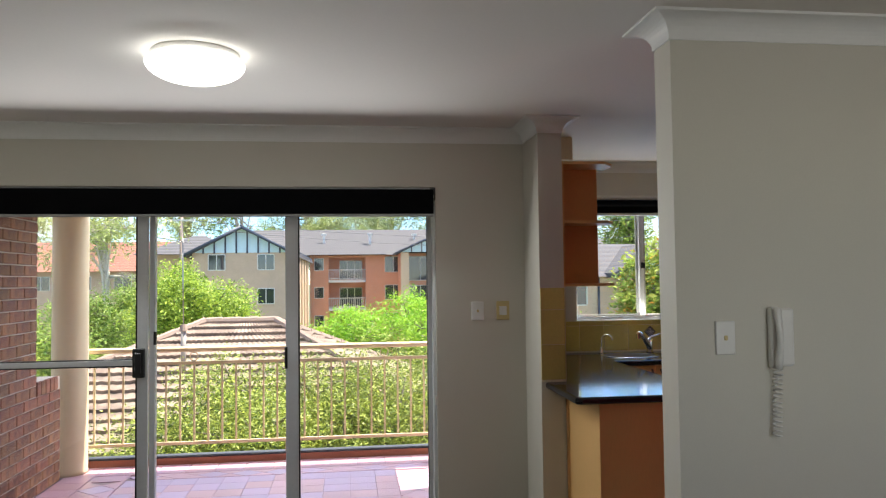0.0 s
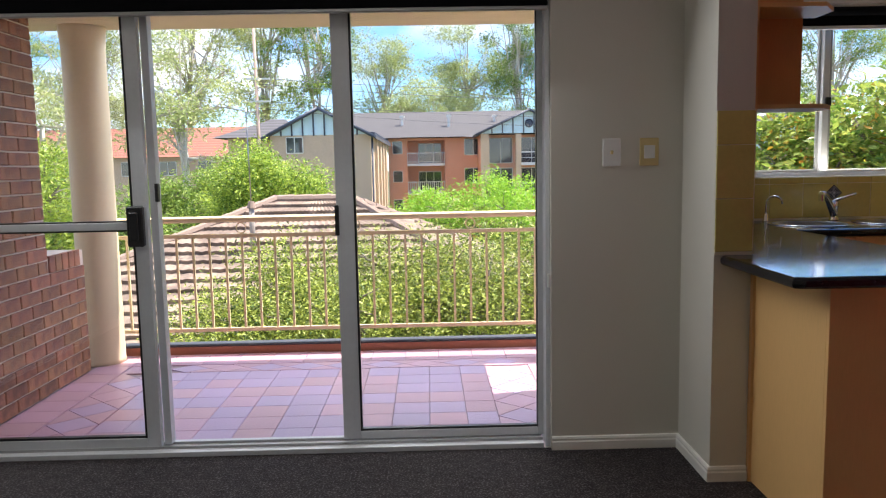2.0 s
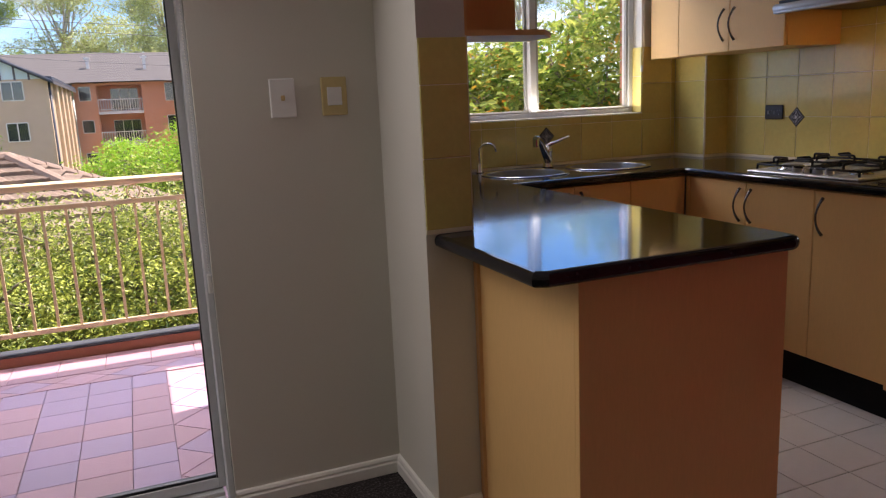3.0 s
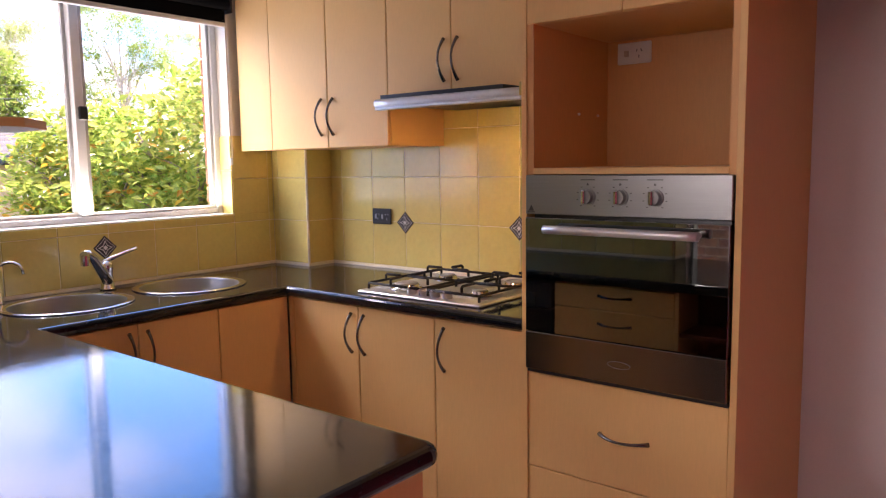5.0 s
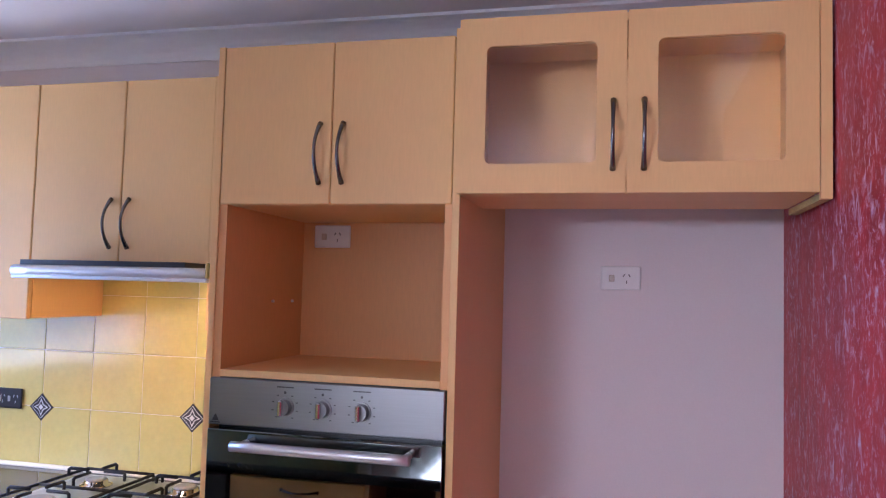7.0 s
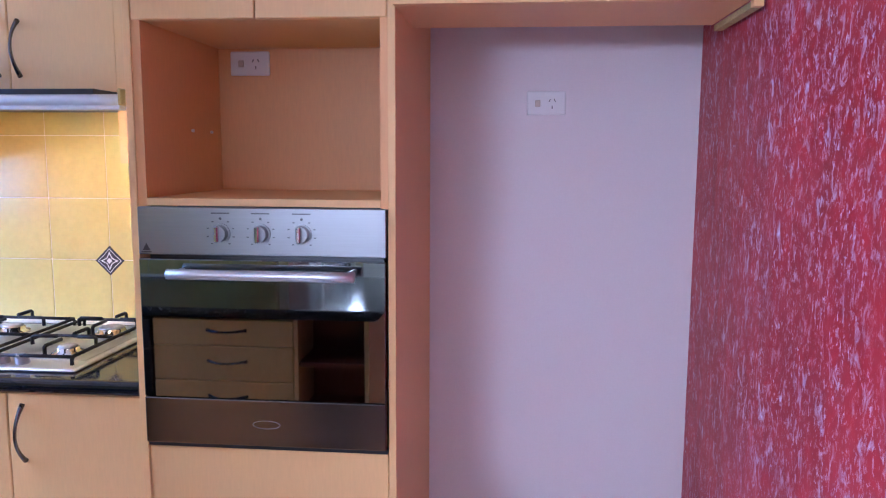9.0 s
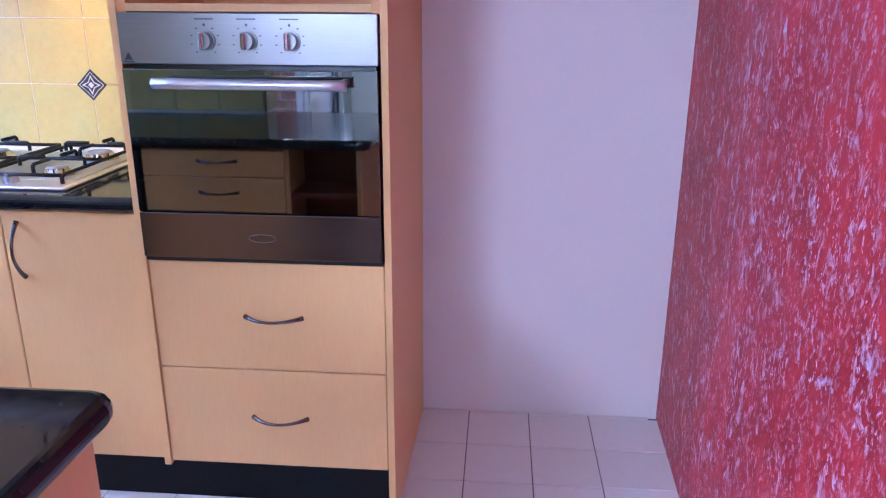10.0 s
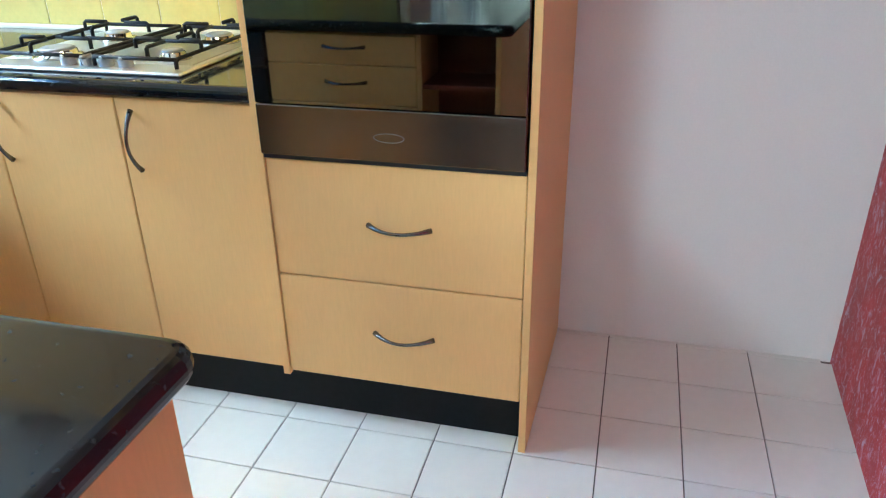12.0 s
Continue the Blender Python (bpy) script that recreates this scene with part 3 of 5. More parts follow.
top = bullnose_top("benchtop", out, [(i, i + 1) for i in range(11)],
                   "polished black speckled U-shaped kitchen benchtop")

# ---- cabinets ----


def front(parent, name, x0, x1, y0, y1, z0, z1, label=""):
    return part(name, boxes((x0, x1, y0, y1, z0, z1), bevel=0.0025), LAM, parent, label)


KX, KZ = 3.402, 0.15     # base cabinet door face, kick height
ys = [2.58, 2.215, 1.849, 1.487]
cab = thing("base_cabinet", (3.7, 2.2, KZ), "two-door beech laminate base cabinet below cooktop", "cabinet", "kitchen base cabinets")
part("body", boxes((KX + 0.02, XE - 0.02, 1.849, 2.6, KZ, BZ0 - 0.002)), LAMEDGE, cab)
part("corner_filler", boxes((KX + 0.003, KX + 0.019, 2.581, 2.6115, KZ, 0.858)), LAM, cab)
for i in (0, 1):
    d = front(cab, "door", KX, KX + 0.018, ys[i + 1] + 0.0015, ys[i] - 0.0015, KZ, 0.858)
    yh = 2.215 + (0.033 if i == 0 else -0.033)
    bow(d, (KX, yh, 0.755), (0, 0, 1), (-1, 0, 0))
cab = thing("base_cabinet", (3.7, 1.67, KZ), "single-door beech laminate base cabinet beside oven tower", "cabinet", "kitchen base cabinets")
part("body", boxes((KX + 0.02, XE - 0.02, 1.489, 1.848, KZ, BZ0 - 0.002)), LAMEDGE, cab)
d = front(cab, "door", KX, KX + 0.018, 1.4885, 1.8475, KZ, 0.858)
bow(d, (KX, 1.805, 0.755), (0, 0, 1), (-1, 0, 0))
SYF = 2.612
cab = thing("sink_cabinet", (2.8, 2.9, KZ), "beech laminate base cabinet below double sink", "cabinet", "kitchen base cabinets")
part("body", boxes((2.445, 3.40, SYF + 0.02, YK - 0.02, KZ, 0.70)), LAMEDGE, cab)
for a, b in ((2.447, 2.758), (2.758, 3.074), (3.074, 3.4)):
    d = front(cab, "door", a + 0.0015, b - 0.0015, SYF, SYF + 0.018, KZ, 0.858)
    if b < 3.3:
        bow(d, (2.758 + (-0.033 if a < 2.5 else 0.033), SYF, 0.755), (0, 0, 1), (0, -1, 0))
# peninsula
WINE = mat("dark_red_laminate", (0.20, 0.055, 0.03), 0.4, var=0.1)
PXE = 2.432
pen = thing("peninsula_cabinet", (2.1, 1.6, 0), "beech laminate peninsula cabinet with drawers and open shelves", "cabinet", "kitchen base cabinets")
part("side_panel", boxes((1.797, 1.815, 1.098, 3.2, 0.0, BZ0 - 0.002), bevel=0.001), LAM, pen)
part("end_panel", boxes((1.797, 2.437, 1.08, 1.098, 0.0, BZ0 - 0.002), bevel=0.001), LAM, pen)
part("scribe_strip", boxes((SX1 + 0.001, 1.797, SY - 0.02, SY + 0.3, 0.0, BZ0 - 0.002)), LAMEDGE, pen)
part("divider", boxes((1.9, PXE, 1.35, 1.366, 0.1, BZ0 - 0.002)), LAMEDGE, pen)
part("body", boxes((1.9, PXE - 0.02, 1.366, 1.91, 0.15, BZ0 - 0.002)), LAMEDGE, pen)
part("shelf_back", boxes((2.2, 2.215, 1.098, 1.35, 0.1, BZ0 - 0.002)), WINE, pen, "dark red brown back panel")
for z in (0.1, 0.30, 0.49, 0.68):
    part("shelf", boxes((2.215, PXE - 0.01, 1.098, 1.35, z, z + 0.016)), WINE, pen)
for z0, z1 in ((0.755, 0.855), (0.62, 0.752), (0.485, 0.617), (0.32, 0.482), (0.15, 0.317)):
    d = front(pen, "drawer", PXE - 0.018, PXE, 1.368, 1.908, z0, z1)
    bow(d, (PXE, 1.62, (z0 + z1) / 2 + 0.01), (0, 1, 0), (1, 0, 0), 0.15)
dw = thing("dishwasher", (2.1, 2.22, 0.02), "black built-under dishwasher with control strip", "dishwasher")
part("body", boxes((1.85, PXE - 0.03, 1.915, 2.515, 0.02, 0.85)), BLACK, dw)
part("door", boxes((PXE - 0.03, PXE + 0.004, 1.917, 2.513, 0.15, 0.73), bevel=0.004), BLACK, dw)
part("control_panel", boxes((PXE - 0.03, PXE + 0.008, 1.917, 2.513, 0.735, 0.852), bevel=0.004), mat("dishwasher_panel", (0.03, 0.033, 0.04), 0.3), dw)
part("recess_handle", boxes((PXE + 0.006, PXE + 0.012, 2.0, 2.12, 0.75, 0.80), bevel=0.002), PLUG, dw)
# kickboards
for d in ((3.445, 3.46, 0.857, 2.66, 0.0, KZ - 0.002), (2.4, 3.445, 2.66, 2.675, 0.0, KZ - 0.002), (PXE - 0.06, PXE - 0.045, 1.1, 2.66, 0.0, 0.1)):
    solid("kickboard", boxes(d), KICK, "black recessed kickboard below cabinets", "kickboard")

# ---- oven tower ----
# same beech laminate, with shade and orange bounce put into its colour
SHADEDLAM = mat("shaded_beech_laminate", (0.76, 0.39, 0.15), 0.5, spec=0.3, var=0.06, scale=1.2, fine=220, stretch=(1, 1, 0.12))
TX = 3.385
tower = thing("oven_tower", (3.7, 1.16, 0), "tall beech laminate oven cabinet with open microwave niche", "cabinet")
part("side_panel", boxes((TX, XE - 0.002, 1.466, 1.484, 0.14, 2.185), bevel=0.001), LAM, tower)
bm = boxes((TX, XE - 0.002, 0.838, 0.856, 0.0, 2.2), bevel=0.001)
for v in bm.verts:
    if v.co.x > 3.9 and v.co.y < 0.845:
        v.co.y -= 0.014
part("side_panel", bm, LAM, tower)
part("niche_side", boxes((TX + 0.004, XE - 0.13, 1.444, 1.4655, 1.34, 1.777)), SHADEDLAM, tower)
part("niche_side", boxes((TX + 0.004, XE - 0.13, 0.8565, 0.874, 1.34, 1.777)), SHADEDLAM, tower)
part("niche_back", boxes((XE - 0.134, XE - 0.12, 0.874, 1.444, 1.34, 1.79)), SHADEDLAM, tower)
part("niche_floor", boxes((TX + 0.002, XE - 0.134, 0.874, 1.444, 1.343, 1.361), bevel=0.001), LAM, tower)
part("niche_top", boxes((TX + 0.02, XE - 0.134, 0.857, 1.4655, 1.777, 1.793)), LAM, tower)
part("top_body", boxes((TX + 0.02, XE - 0.05, 0.857, 1.4655, 1.793, 2.18)), LAMEDGE, tower)
part("lower_body", boxes((TX + 0.022, XE - 0.05, 0.857, 1.4655, 0.15, 0.744)), LAMEDGE, tower)
for a, b, yh in ((1.1665, 1.464, 1.195), (0.858, 1.1645, 1.135)):
    d = front(tower, "door", TX, TX + 0.018, a, b, 1.777, 2.183)
    bow(d, (TX, yh, 1.903), (0, 0, 1), (-1, 0, 0))
for z0, z1 in ((0.443, 0.742), (0.152, 0.44)):
    d = front(tower, "drawer", TX + 0.004, TX + 0.022, 0.858, 1.464, z0, z1)
    bow(d, (TX + 0.004, 1.146, (0.595 if z0 > 0.3 else 0.303)), (0, 1, 0), (-1, 0, 0))
for x in (3.66, 3.79):
    part("shelf_peg", cyl(bmesh.new(), (x, 1.4445, 1.53), (x, 1.438, 1.53), 0.004, seg=8), WHITEP, tower, "small white shelf peg")

oven = thing("built_in_oven", (TX, 1.16, 0.745), "stainless steel built-in oven with black glass door", "oven")
part("body", boxes((TX + 0.02, XE - 0.06, 0.87, 1.45, 0.76, 1.33)), BLACK, oven)
part("control_panel", boxes((TX - 0.012, TX + 0.02, 0.859, 1.462, 1.226, 1.341), bevel=0.002), STEEL, oven)
dr = part("door", boxes((TX - 0.016, TX + 0.018, 0.86, 1.461, 0.874, 1.216), bevel=0.002), OVENGLASS, oven, "black glass oven door")
part("lower_trim", boxes((TX - 0.017, TX + 0.018, 0.86, 1.461, 0.757, 0.872), bevel=0.002), mat("brown_grey_steel", (0.20, 0.18, 0.16), 0.24, 1.0, var=0.06, fine=400, stretch=(1, 0.02, 1)), oven, "darker satin steel trim")
part("base_strip", boxes((TX - 0.004, TX + 0.02, 0.859, 1.462, 0.744, 0.755)), BLACK, oven)
bm = bmesh.new()
tube(bm, [(TX - 0.062, 0.925 + 0.445 * k / 8, 1.187) for k in range(9)], 0.0125, 14)
for y in (0.94, 1.352):
    cyl(bm, (TX - 0.062, y, 1.187), (TX - 0.015, y, 1.187), 0.009, seg=12)
part("door_handle", bm, SATINBAR, dr, "satin steel bar handle")
for y in (1.257, 1.159, 1.06):
    bm = bmesh.new()
    cyl(bm, (TX - 0.012, y, 1.28), (TX - 0.017, y, 1.28), 0.024, seg=28)
    cyl(bm, (TX - 0.017, y, 1.28), (TX - 0.034, y, 1.28), 0.0205, 0.019, seg=28)
    k = part("knob", bm, STEEL, oven, "round steel control knob")
    part("knob_ridge", boxes((TX - 0.047, TX - 0.033, y - 0.0055, y + 0.0055, 1.2605, 1.2995), bevel=0.003), STEELP, k)
    bm = bmesh.new()
    for j in range(9):
        a = math.radians(-140 + 35 * j)
        box(bm, TX - 0.0128, TX - 0.0118, y + 0.033 * math.sin(a) - 0.0025, y + 0.033 * math.sin(a) + 0.0025,
            1.28 + 0.033 * math.cos(a) - 0.0012, 1.28 + 0.033 * math.cos(a) + 0.0012)
    cyl(bm, (TX - 0.0118, y, 1.315), (TX - 0.0135, y, 1.315), 0.003, seg=10)
    box(bm, TX - 0.0128, TX - 0.0118, y - 0.022, y + 0.022, 1.326, 1.329)
    part("dial_marks", bm, PLUG, oven, "small dark dial markings")
bm = bmesh.new()
bm.faces.new([bm.verts.new(p) for p in ((TX - 0.0128, 1.452, 1.236), (TX - 0.0128, 1.432, 1.236), (TX - 0.0128, 1.442, 1.254))])
box(bm, TX - 0.0128, TX - 0.0122, 1.43, 1.455, 1.231, 1.234)
part("warning_mark", bm, PLUG, oven)
bm = bmesh.new()
tube(bm, [(TX - 0.0175, 1.155 + 0.034 * math.cos(a), 0.812 + 0.010 * math.sin(a)) for a in (2 * math.pi * k / 24 for k in range(25))], 0.0006, 5)
part("embossed_badge", bm, STEEL, oven)

# ---- nook cabinet with glass doors ----
GX, GB = 3.345, 3.66     # door face and back of the shallow box
gc = thing("wall_cabinet", (3.7, 0.45, 1.797), "beech laminate overhead cabinet with two glass doors", "cabinet", "kitchen wall cabinets")
for nm, d in (("bottom_panel", (GX + 0.02, GB, 0.07, 0.836, 1.797, 1.815)), ("top_panel", (GX + 0.02, GB, 0.07, 0.836, 2.19, 2.207)),
              ("side_panel", (GX + 0.02, GB, 0.07, 0.088, 1.815, 2.19)), ("side_panel", (GX + 0.02, GB, 0.82, 0.836, 1.815, 2.19)),
              ("back_panel", (GB - 0.016, GB, 0.088, 0.82, 1.815, 2.19))):
    part(nm, boxes(d), LAM, gc)


def framed_door(x, t, y0, y1, z0, z1, m, mb, r):
    """A slab door with a round-cornered window cut through it."""
    bm = bmesh.new()
    inner, outer = [], []
    for cy, cz, sy, sz, oy, oz, a0 in ((y0 + m + r, z0 + mb + r, -1, -1, y0, z0, 180), (y1 - m - r, z0 + mb + r, 1, -1, y1, z0, 270),
                                       (y1 - m - r, z1 - mb - r, 1, 1, y1, z1, 0), (y0 + m + r, z1 - mb - r, -1, 1, y0, z1, 90)):
        for k in range(6):
            a = radians(a0 + 18 * k)
            inner.append((cy + r * math.cos(a), cz + r * math.sin(a)))
            outer.append((oy, oz))
    n = len(inner)
    fi, bi = [bm.verts.new((x, *p)) for p in inner], [bm.verts.new((x + t, *p)) for p in inner]
    co = {p: (bm.verts.new((x, *p)), bm.verts.new((x + t, *p))) for p in dict.fromkeys(outer)}
    for k in range(n):
        q = (k + 1) % n
        bm.faces.new((fi[k], fi[q], bi[q], bi[k]))
        for ring, s in ((fi, 0), (bi, 1)):
            vs = [ring[k], ring[q], co[outer[q]][s]] + ([co[outer[k]][s]] if outer[k] != outer[q] else [])
            bm.faces.new(vs)
        if outer[k] != outer[q]:
            bm.faces.new((co[outer[k]][0], co[outer[q]][0], co[outer[q]][1], co[outer[k]][1]))
    return bm


for a, b, yh in ((0.46, 0.838, 0.4875), (0.07, 0.457, 0.4215)):
    m = 0.064
    bm = framed_door(GX, 0.018, a, b, 1.797, 2.205, m, 0.067, 0.014)
    d = part("door", bm, LAM, gc)
    part("pane", boxes((GX + 0.006, GX + 0.010, a + m, b - m, 1.864, 2.137)), CABGLASS, d, "clear glass pane").visible_shadow = False
    bow(d, (GX, yh, 1.925), (0, 0, 1), (-1, 0, 0), 0.155)
part("filler", boxes((GX - 0.004, GX + 0.014, 0.046, 0.068, 1.782, 2.207)), LAM, gc)
part("filler_return", boxes((GX + 0.014, GB, 0.046, 0.066, 1.782, 1.796)), mat("raw_chipboard", (0.5, 0.38, 0.16), 0.9, var=0.4, fine=200), gc, "raw chipboard edge")

# ---- wall cabinets ----
UX = 3.641
wc = thing("wall_cabinet", (3.82, 2.7, 1.45), "two-door beech laminate wall cabinet beside window", "cabinet", "kitchen wall cabinets")
part("body", boxes((UX + 0.02, XE - 0.012, 2.263, 2.978, 1.452, 2.188)), LAM, wc)
part("side_box", boxes((UX + 0.02, 3.838, 2.978, 3.2, 1.452, 2.188)), LAM, wc)
part("filler", boxes((UX, UX + 0.018, 2.973, 3.2, 1.45, 2.19), bevel=0.001), LAM, wc)
for a, b, yh in ((2.6045, 2.9715, 2.638), (2.263, 2.6015, 2.568)):
    d = front(wc, "door", UX, UX + 0.018, a, b, 1.45, 2.19)
    bow(d, (UX, yh, 1.578), (0, 0, 1), (-1, 0, 0))
wc = thing("wall_cabinet", (3.82, 1.95, 1.635), "short two-door beech laminate cabinet above range hood", "cabinet", "kitchen wall cabinets")
part("body", boxes((UX + 0.02, XE - 0.012, 1.64, 2.261, 1.635, 2.188)), LAM, wc)
for a, b, yh in ((1.9485, 2.2595, 1.978), (1.642, 1.9455, 1.916)):
    d = front(wc, "door", UX, UX + 0.018, a, b, 1.632, 2.19)
    bow(d, (UX, yh, 1.75), (0, 0, 1), (-1, 0, 0))
part("filler", boxes((UX - 0.005, UX + 0.2, 1.486, 1.64, 1.44, 2.19)), LAM, wc)
hood = thing("range_hood", (3.75, 1.95, 1.6), "slim silver slide-out range hood, lamp on", "range hood")
bm = boxes((3.525, XE - 0.012, 1.645, 2.19, 1.598, 1.632))
part("body", bm, BLACK, hood)
bm = bmesh.new()
tube(bm, [(3.512, 1.56 + 0.637 * k / 10, 1.6) for k in range(11)], 0.0165, 16, 1.0)
# lip set low to screen the lens glow from the benchtop
box(bm, 3.5, 3.534, 1.562, 2.197, 1.577, 1.588, bevel=0.002)
part("front_bar", bm, mat("satin_silver", (0.62, 0.64, 0.68), 0.35, 0.7, var=0.04), hood, "rounded silver front bar")
part("end_cap", boxes((3.492, 3.54, 1.553, 1.563, 1.588, 1.63), bevel=0.003), mat("yellowed_cap", (0.5, 0.36, 0.12), 0.5), hood, "yellowed end cap")
part("light_lens", boxes((3.538, 3.562, 1.74, 1.92, 1.5945, 1.600), bevel=0.002), glow("hood_glow", (1.0, 0.62, 0.26), 30.0), hood, "glowing warm lamp lens")

# ---- corner display shelf on the stub wall ----
sh = thing("corner_shelf", (1.8, 1.75, 1.455), "open brown laminate corner shelf with three tiers", "shelf")
part("back_panel", boxes((SX1 + 0.001, SX1 + 0.017, SY + 0.02, YK - 0.6, 1.455, 2.2)), LAM, sh)
# side panel's shade comes from this darker laminate colour
part("side_panel", boxes((SX1 + 0.017, 2.09, 1.90, 1.916, 1.47, 2.185)), SHADEDLAM, sh)
for z in (1.455, 1.832, 2.185):
    bm = bmesh.new()
    pts = [(SX1 + 0.017, 1.66), (2.06, 1.66), (2.14, 1.76), (2.14, 1.90), (SX1 + 0.017, 1.90)]
    lo = [bm.verts.new((x, y, z)) for x, y in pts]
    hi = [bm.verts.new((x, y, z + 0.016)) for x, y in pts]
    bm.faces.new(lo[::-1])
    bm.faces.new(hi)
    for i in range(5):
        bm.faces.new((lo[i], lo[(i + 1) % 5], hi[(i + 1) % 5], hi[i]))
    part("shelf", bm, LAM, sh)

# ---- sinks, taps, cooktop ----


def sink(cx, cy, label, deep, group="kitchen sinks"):
    t = thing("round_sink", (cx, cy, BZ), label, "sink", group)
    bm = bmesh.new()
    R = 0.222
    prof = [(R - 0.004, 0.001), (R, 0.003), (R - 0.003, 0.0055), (R - 0.02, 0.0055), (R - 0.028, 0.003)]
    lathe_open(bm, (cx, cy, BZ), prof)
    part("rim", bm, STEELP, t, "polished steel rim")
    bm = bmesh.new()
    lathe_open(bm, (cx, cy, BZ), [(R - 0.028, 0.003), (R - 0.034, -0.004), (R - 0.04, -deep + 0.03), (R - 0.07, -deep), (0.03, -deep - 0.004), (0.001, -deep - 0.004)])
    part("bowl", bm, STEEL, t)
    bm = bmesh.new()
    cyl(bm, (cx, cy, BZ - deep - 0.003), (cx, cy, BZ - deep + 0.002), 0.03, 0.028, 20)
    part("drain", bm, STEELP, t)
    return t


def lathe_open(bm, c, profile, seg=48):
    rings = [[bm.verts.new((c[0] + r * math.cos(2 * math.pi * k / seg), c[1] + r * math.sin(2 * math.pi * k / seg), c[2] + h)) for k in range(seg)] for r, h in profile]
    for a, b in zip(rings, rings[1:]):
        for k in range(seg):
            bm.faces.new((a[k], a[(k + 1) % seg], b[(k + 1) % seg], b[k])).smooth = True


SINKS = ((2.69, 2.955), (3.18, 2.955))
cut = bmesh.new()
for cx, cy in SINKS:
    cyl(cut, (cx, cy, 0.8), (cx, cy, 1.0), 0.205, seg=48)
cutter = new("cutter", mesh_of("cutter", cut, STONE))
mod = top.modifiers.new("holes", "BOOLEAN")
mod.object, mod.operation, mod.solver = cutter, "DIFFERENCE", "EXACT"
cut_mesh = bpy.data.meshes.new_from_object(top.evaluated_get(bpy.context.evaluated_depsgraph_get()))
top.modifiers.clear()
top.data = cut_mesh
bpy.data.objects.remove(cutter)
sink(*SINKS[0], "round stainless steel sink bowl set in benchtop", 0.15)
sink(*SINKS[1], "round stainless steel drainer bowl set in benchtop", 0.12)

TPX, TPY = 2.935, 3.15
tap = thing("mixer_tap", (TPX, TPY, BZ), "chrome lever mixer tap behind sinks", "tap")
bm = bmesh.new()
lathe(bm, (TPX, TPY, BZ), [(0.030, 0.0), (0.030, 0.006), (0.025, 0.012), (0.023, 0.075), (0.026, 0.082), (0.024, 0.105), (0.012, 0.116)], 20)
part("body", bm, CHROME, tap)
bm = bmesh.new()
tube(bm, [(TPX, TPY - 0.004, BZ + 0.03), (TPX - 0.045, TPY - 0.045, BZ + 0.085), (TPX - 0.10, TPY - 0.095, BZ + 0.145), (TPX - 0.13, TPY - 0.12, BZ + 0.162), (TPX - 0.15, TPY - 0.137, BZ + 0.162)],
     [0.021, 0.020, 0.018, 0.017, 0.016], 12)
cyl(bm, (TPX - 0.147, TPY - 0.134, BZ + 0.160), (TPX - 0.147, TPY - 0.134, BZ + 0.122), 0.017, seg=14)
part("spout", bm, CHROME, tap)
bm = bmesh.new()
tube(bm, [(TPX - 0.02, TPY + 0.005, BZ + 0.108), (TPX + 0.03, TPY - 0.01, BZ + 0.128), (TPX + 0.115, TPY - 0.03, BZ + 0.158)], [0.012, 0.008, 0.006], 10)
part("lever", bm, CHROME, tap)

filt = thing("filter_tap", (2.54, 3.17, BZ), "slim chrome swan-neck filter tap beside sink", "tap")
bm = bmesh.new()
lathe(bm, (2.54, 3.17, BZ), [(0.02, 0.0), (0.02, 0.004), (0.013, 0.01), (0.013, 0.045), (0.007, 0.05)], 16)
part("base", bm, CHROME, filt)
bm = bmesh.new()
tube(bm, [(2.54, 3.17, BZ + 0.045), (2.54, 3.17, BZ + 0.11)] + [(2.54 + 0.035 * (1 - math.cos(a)), 3.17 - 0.028 * (1 - math.cos(a)), BZ + 0.11 + 0.04 * math.sin(a))
                                                               for a in (math.pi * k / 8 for k in range(1, 8))] + [(2.61, 3.114, BZ + 0.105)], 0.0055, 10)
part("neck", bm, CHROME, filt)

CKX0, CKX1, CKY0, CKY1, CKZ = 3.447, 3.945, 1.69, 2.262, BZ
ck = thing("gas_cooktop", (3.7, 1.97, BZ), "stainless steel four-burner gas cooktop with black trivets", "cooktop")
bm = boxes((CKX0, CKX1, CKY0, CKY1, CKZ, CKZ + 0.009), bevel=0.004)
part("tray", bm, TRAYSTEEL, ck)
part("burner_plate", boxes((CKX0 + 0.09, CKX1 - 0.02, CKY0 + 0.02, CKY1 - 0.02, CKZ + 0.008, CKZ + 0.0105), bevel=0.001), mat("satin_hob_plate", (0.42, 0.42, 0.42), 0.3, 0.9), ck, "recessed satin steel burner plate")
BURN = [(3.57, 2.12, 0.048), (3.82, 2.12, 0.036), (3.60, 1.80, 0.030), (3.83, 1.80, 0.040)]
for x, y, r in BURN:
    bm = bmesh.new()
    lathe(bm, (x, y, CKZ + 0.010), [(r + 0.016, 0.0), (r + 0.014, 0.006), (r + 0.002, 0.009), (r, 0.018), (r - 0.006, 0.020)], 28)
    b = part("burner", bm, STEELP, ck, "aluminium gas burner")
    bm = bmesh.new()
    lathe(bm, (x, y, CKZ + 0.029), [(r - 0.004, 0.0), (r - 0.004, 0.004), (r - 0.012, 0.007)], 28)
    part("burner_cap", bm, mat("grey_burner_cap", (0.30, 0.29, 0.28), 0.5, 0.3) if "grey_burner_cap" not in bpy.data.materials else bpy.data.materials["grey_burner_cap"], b, "worn grey burner cap")
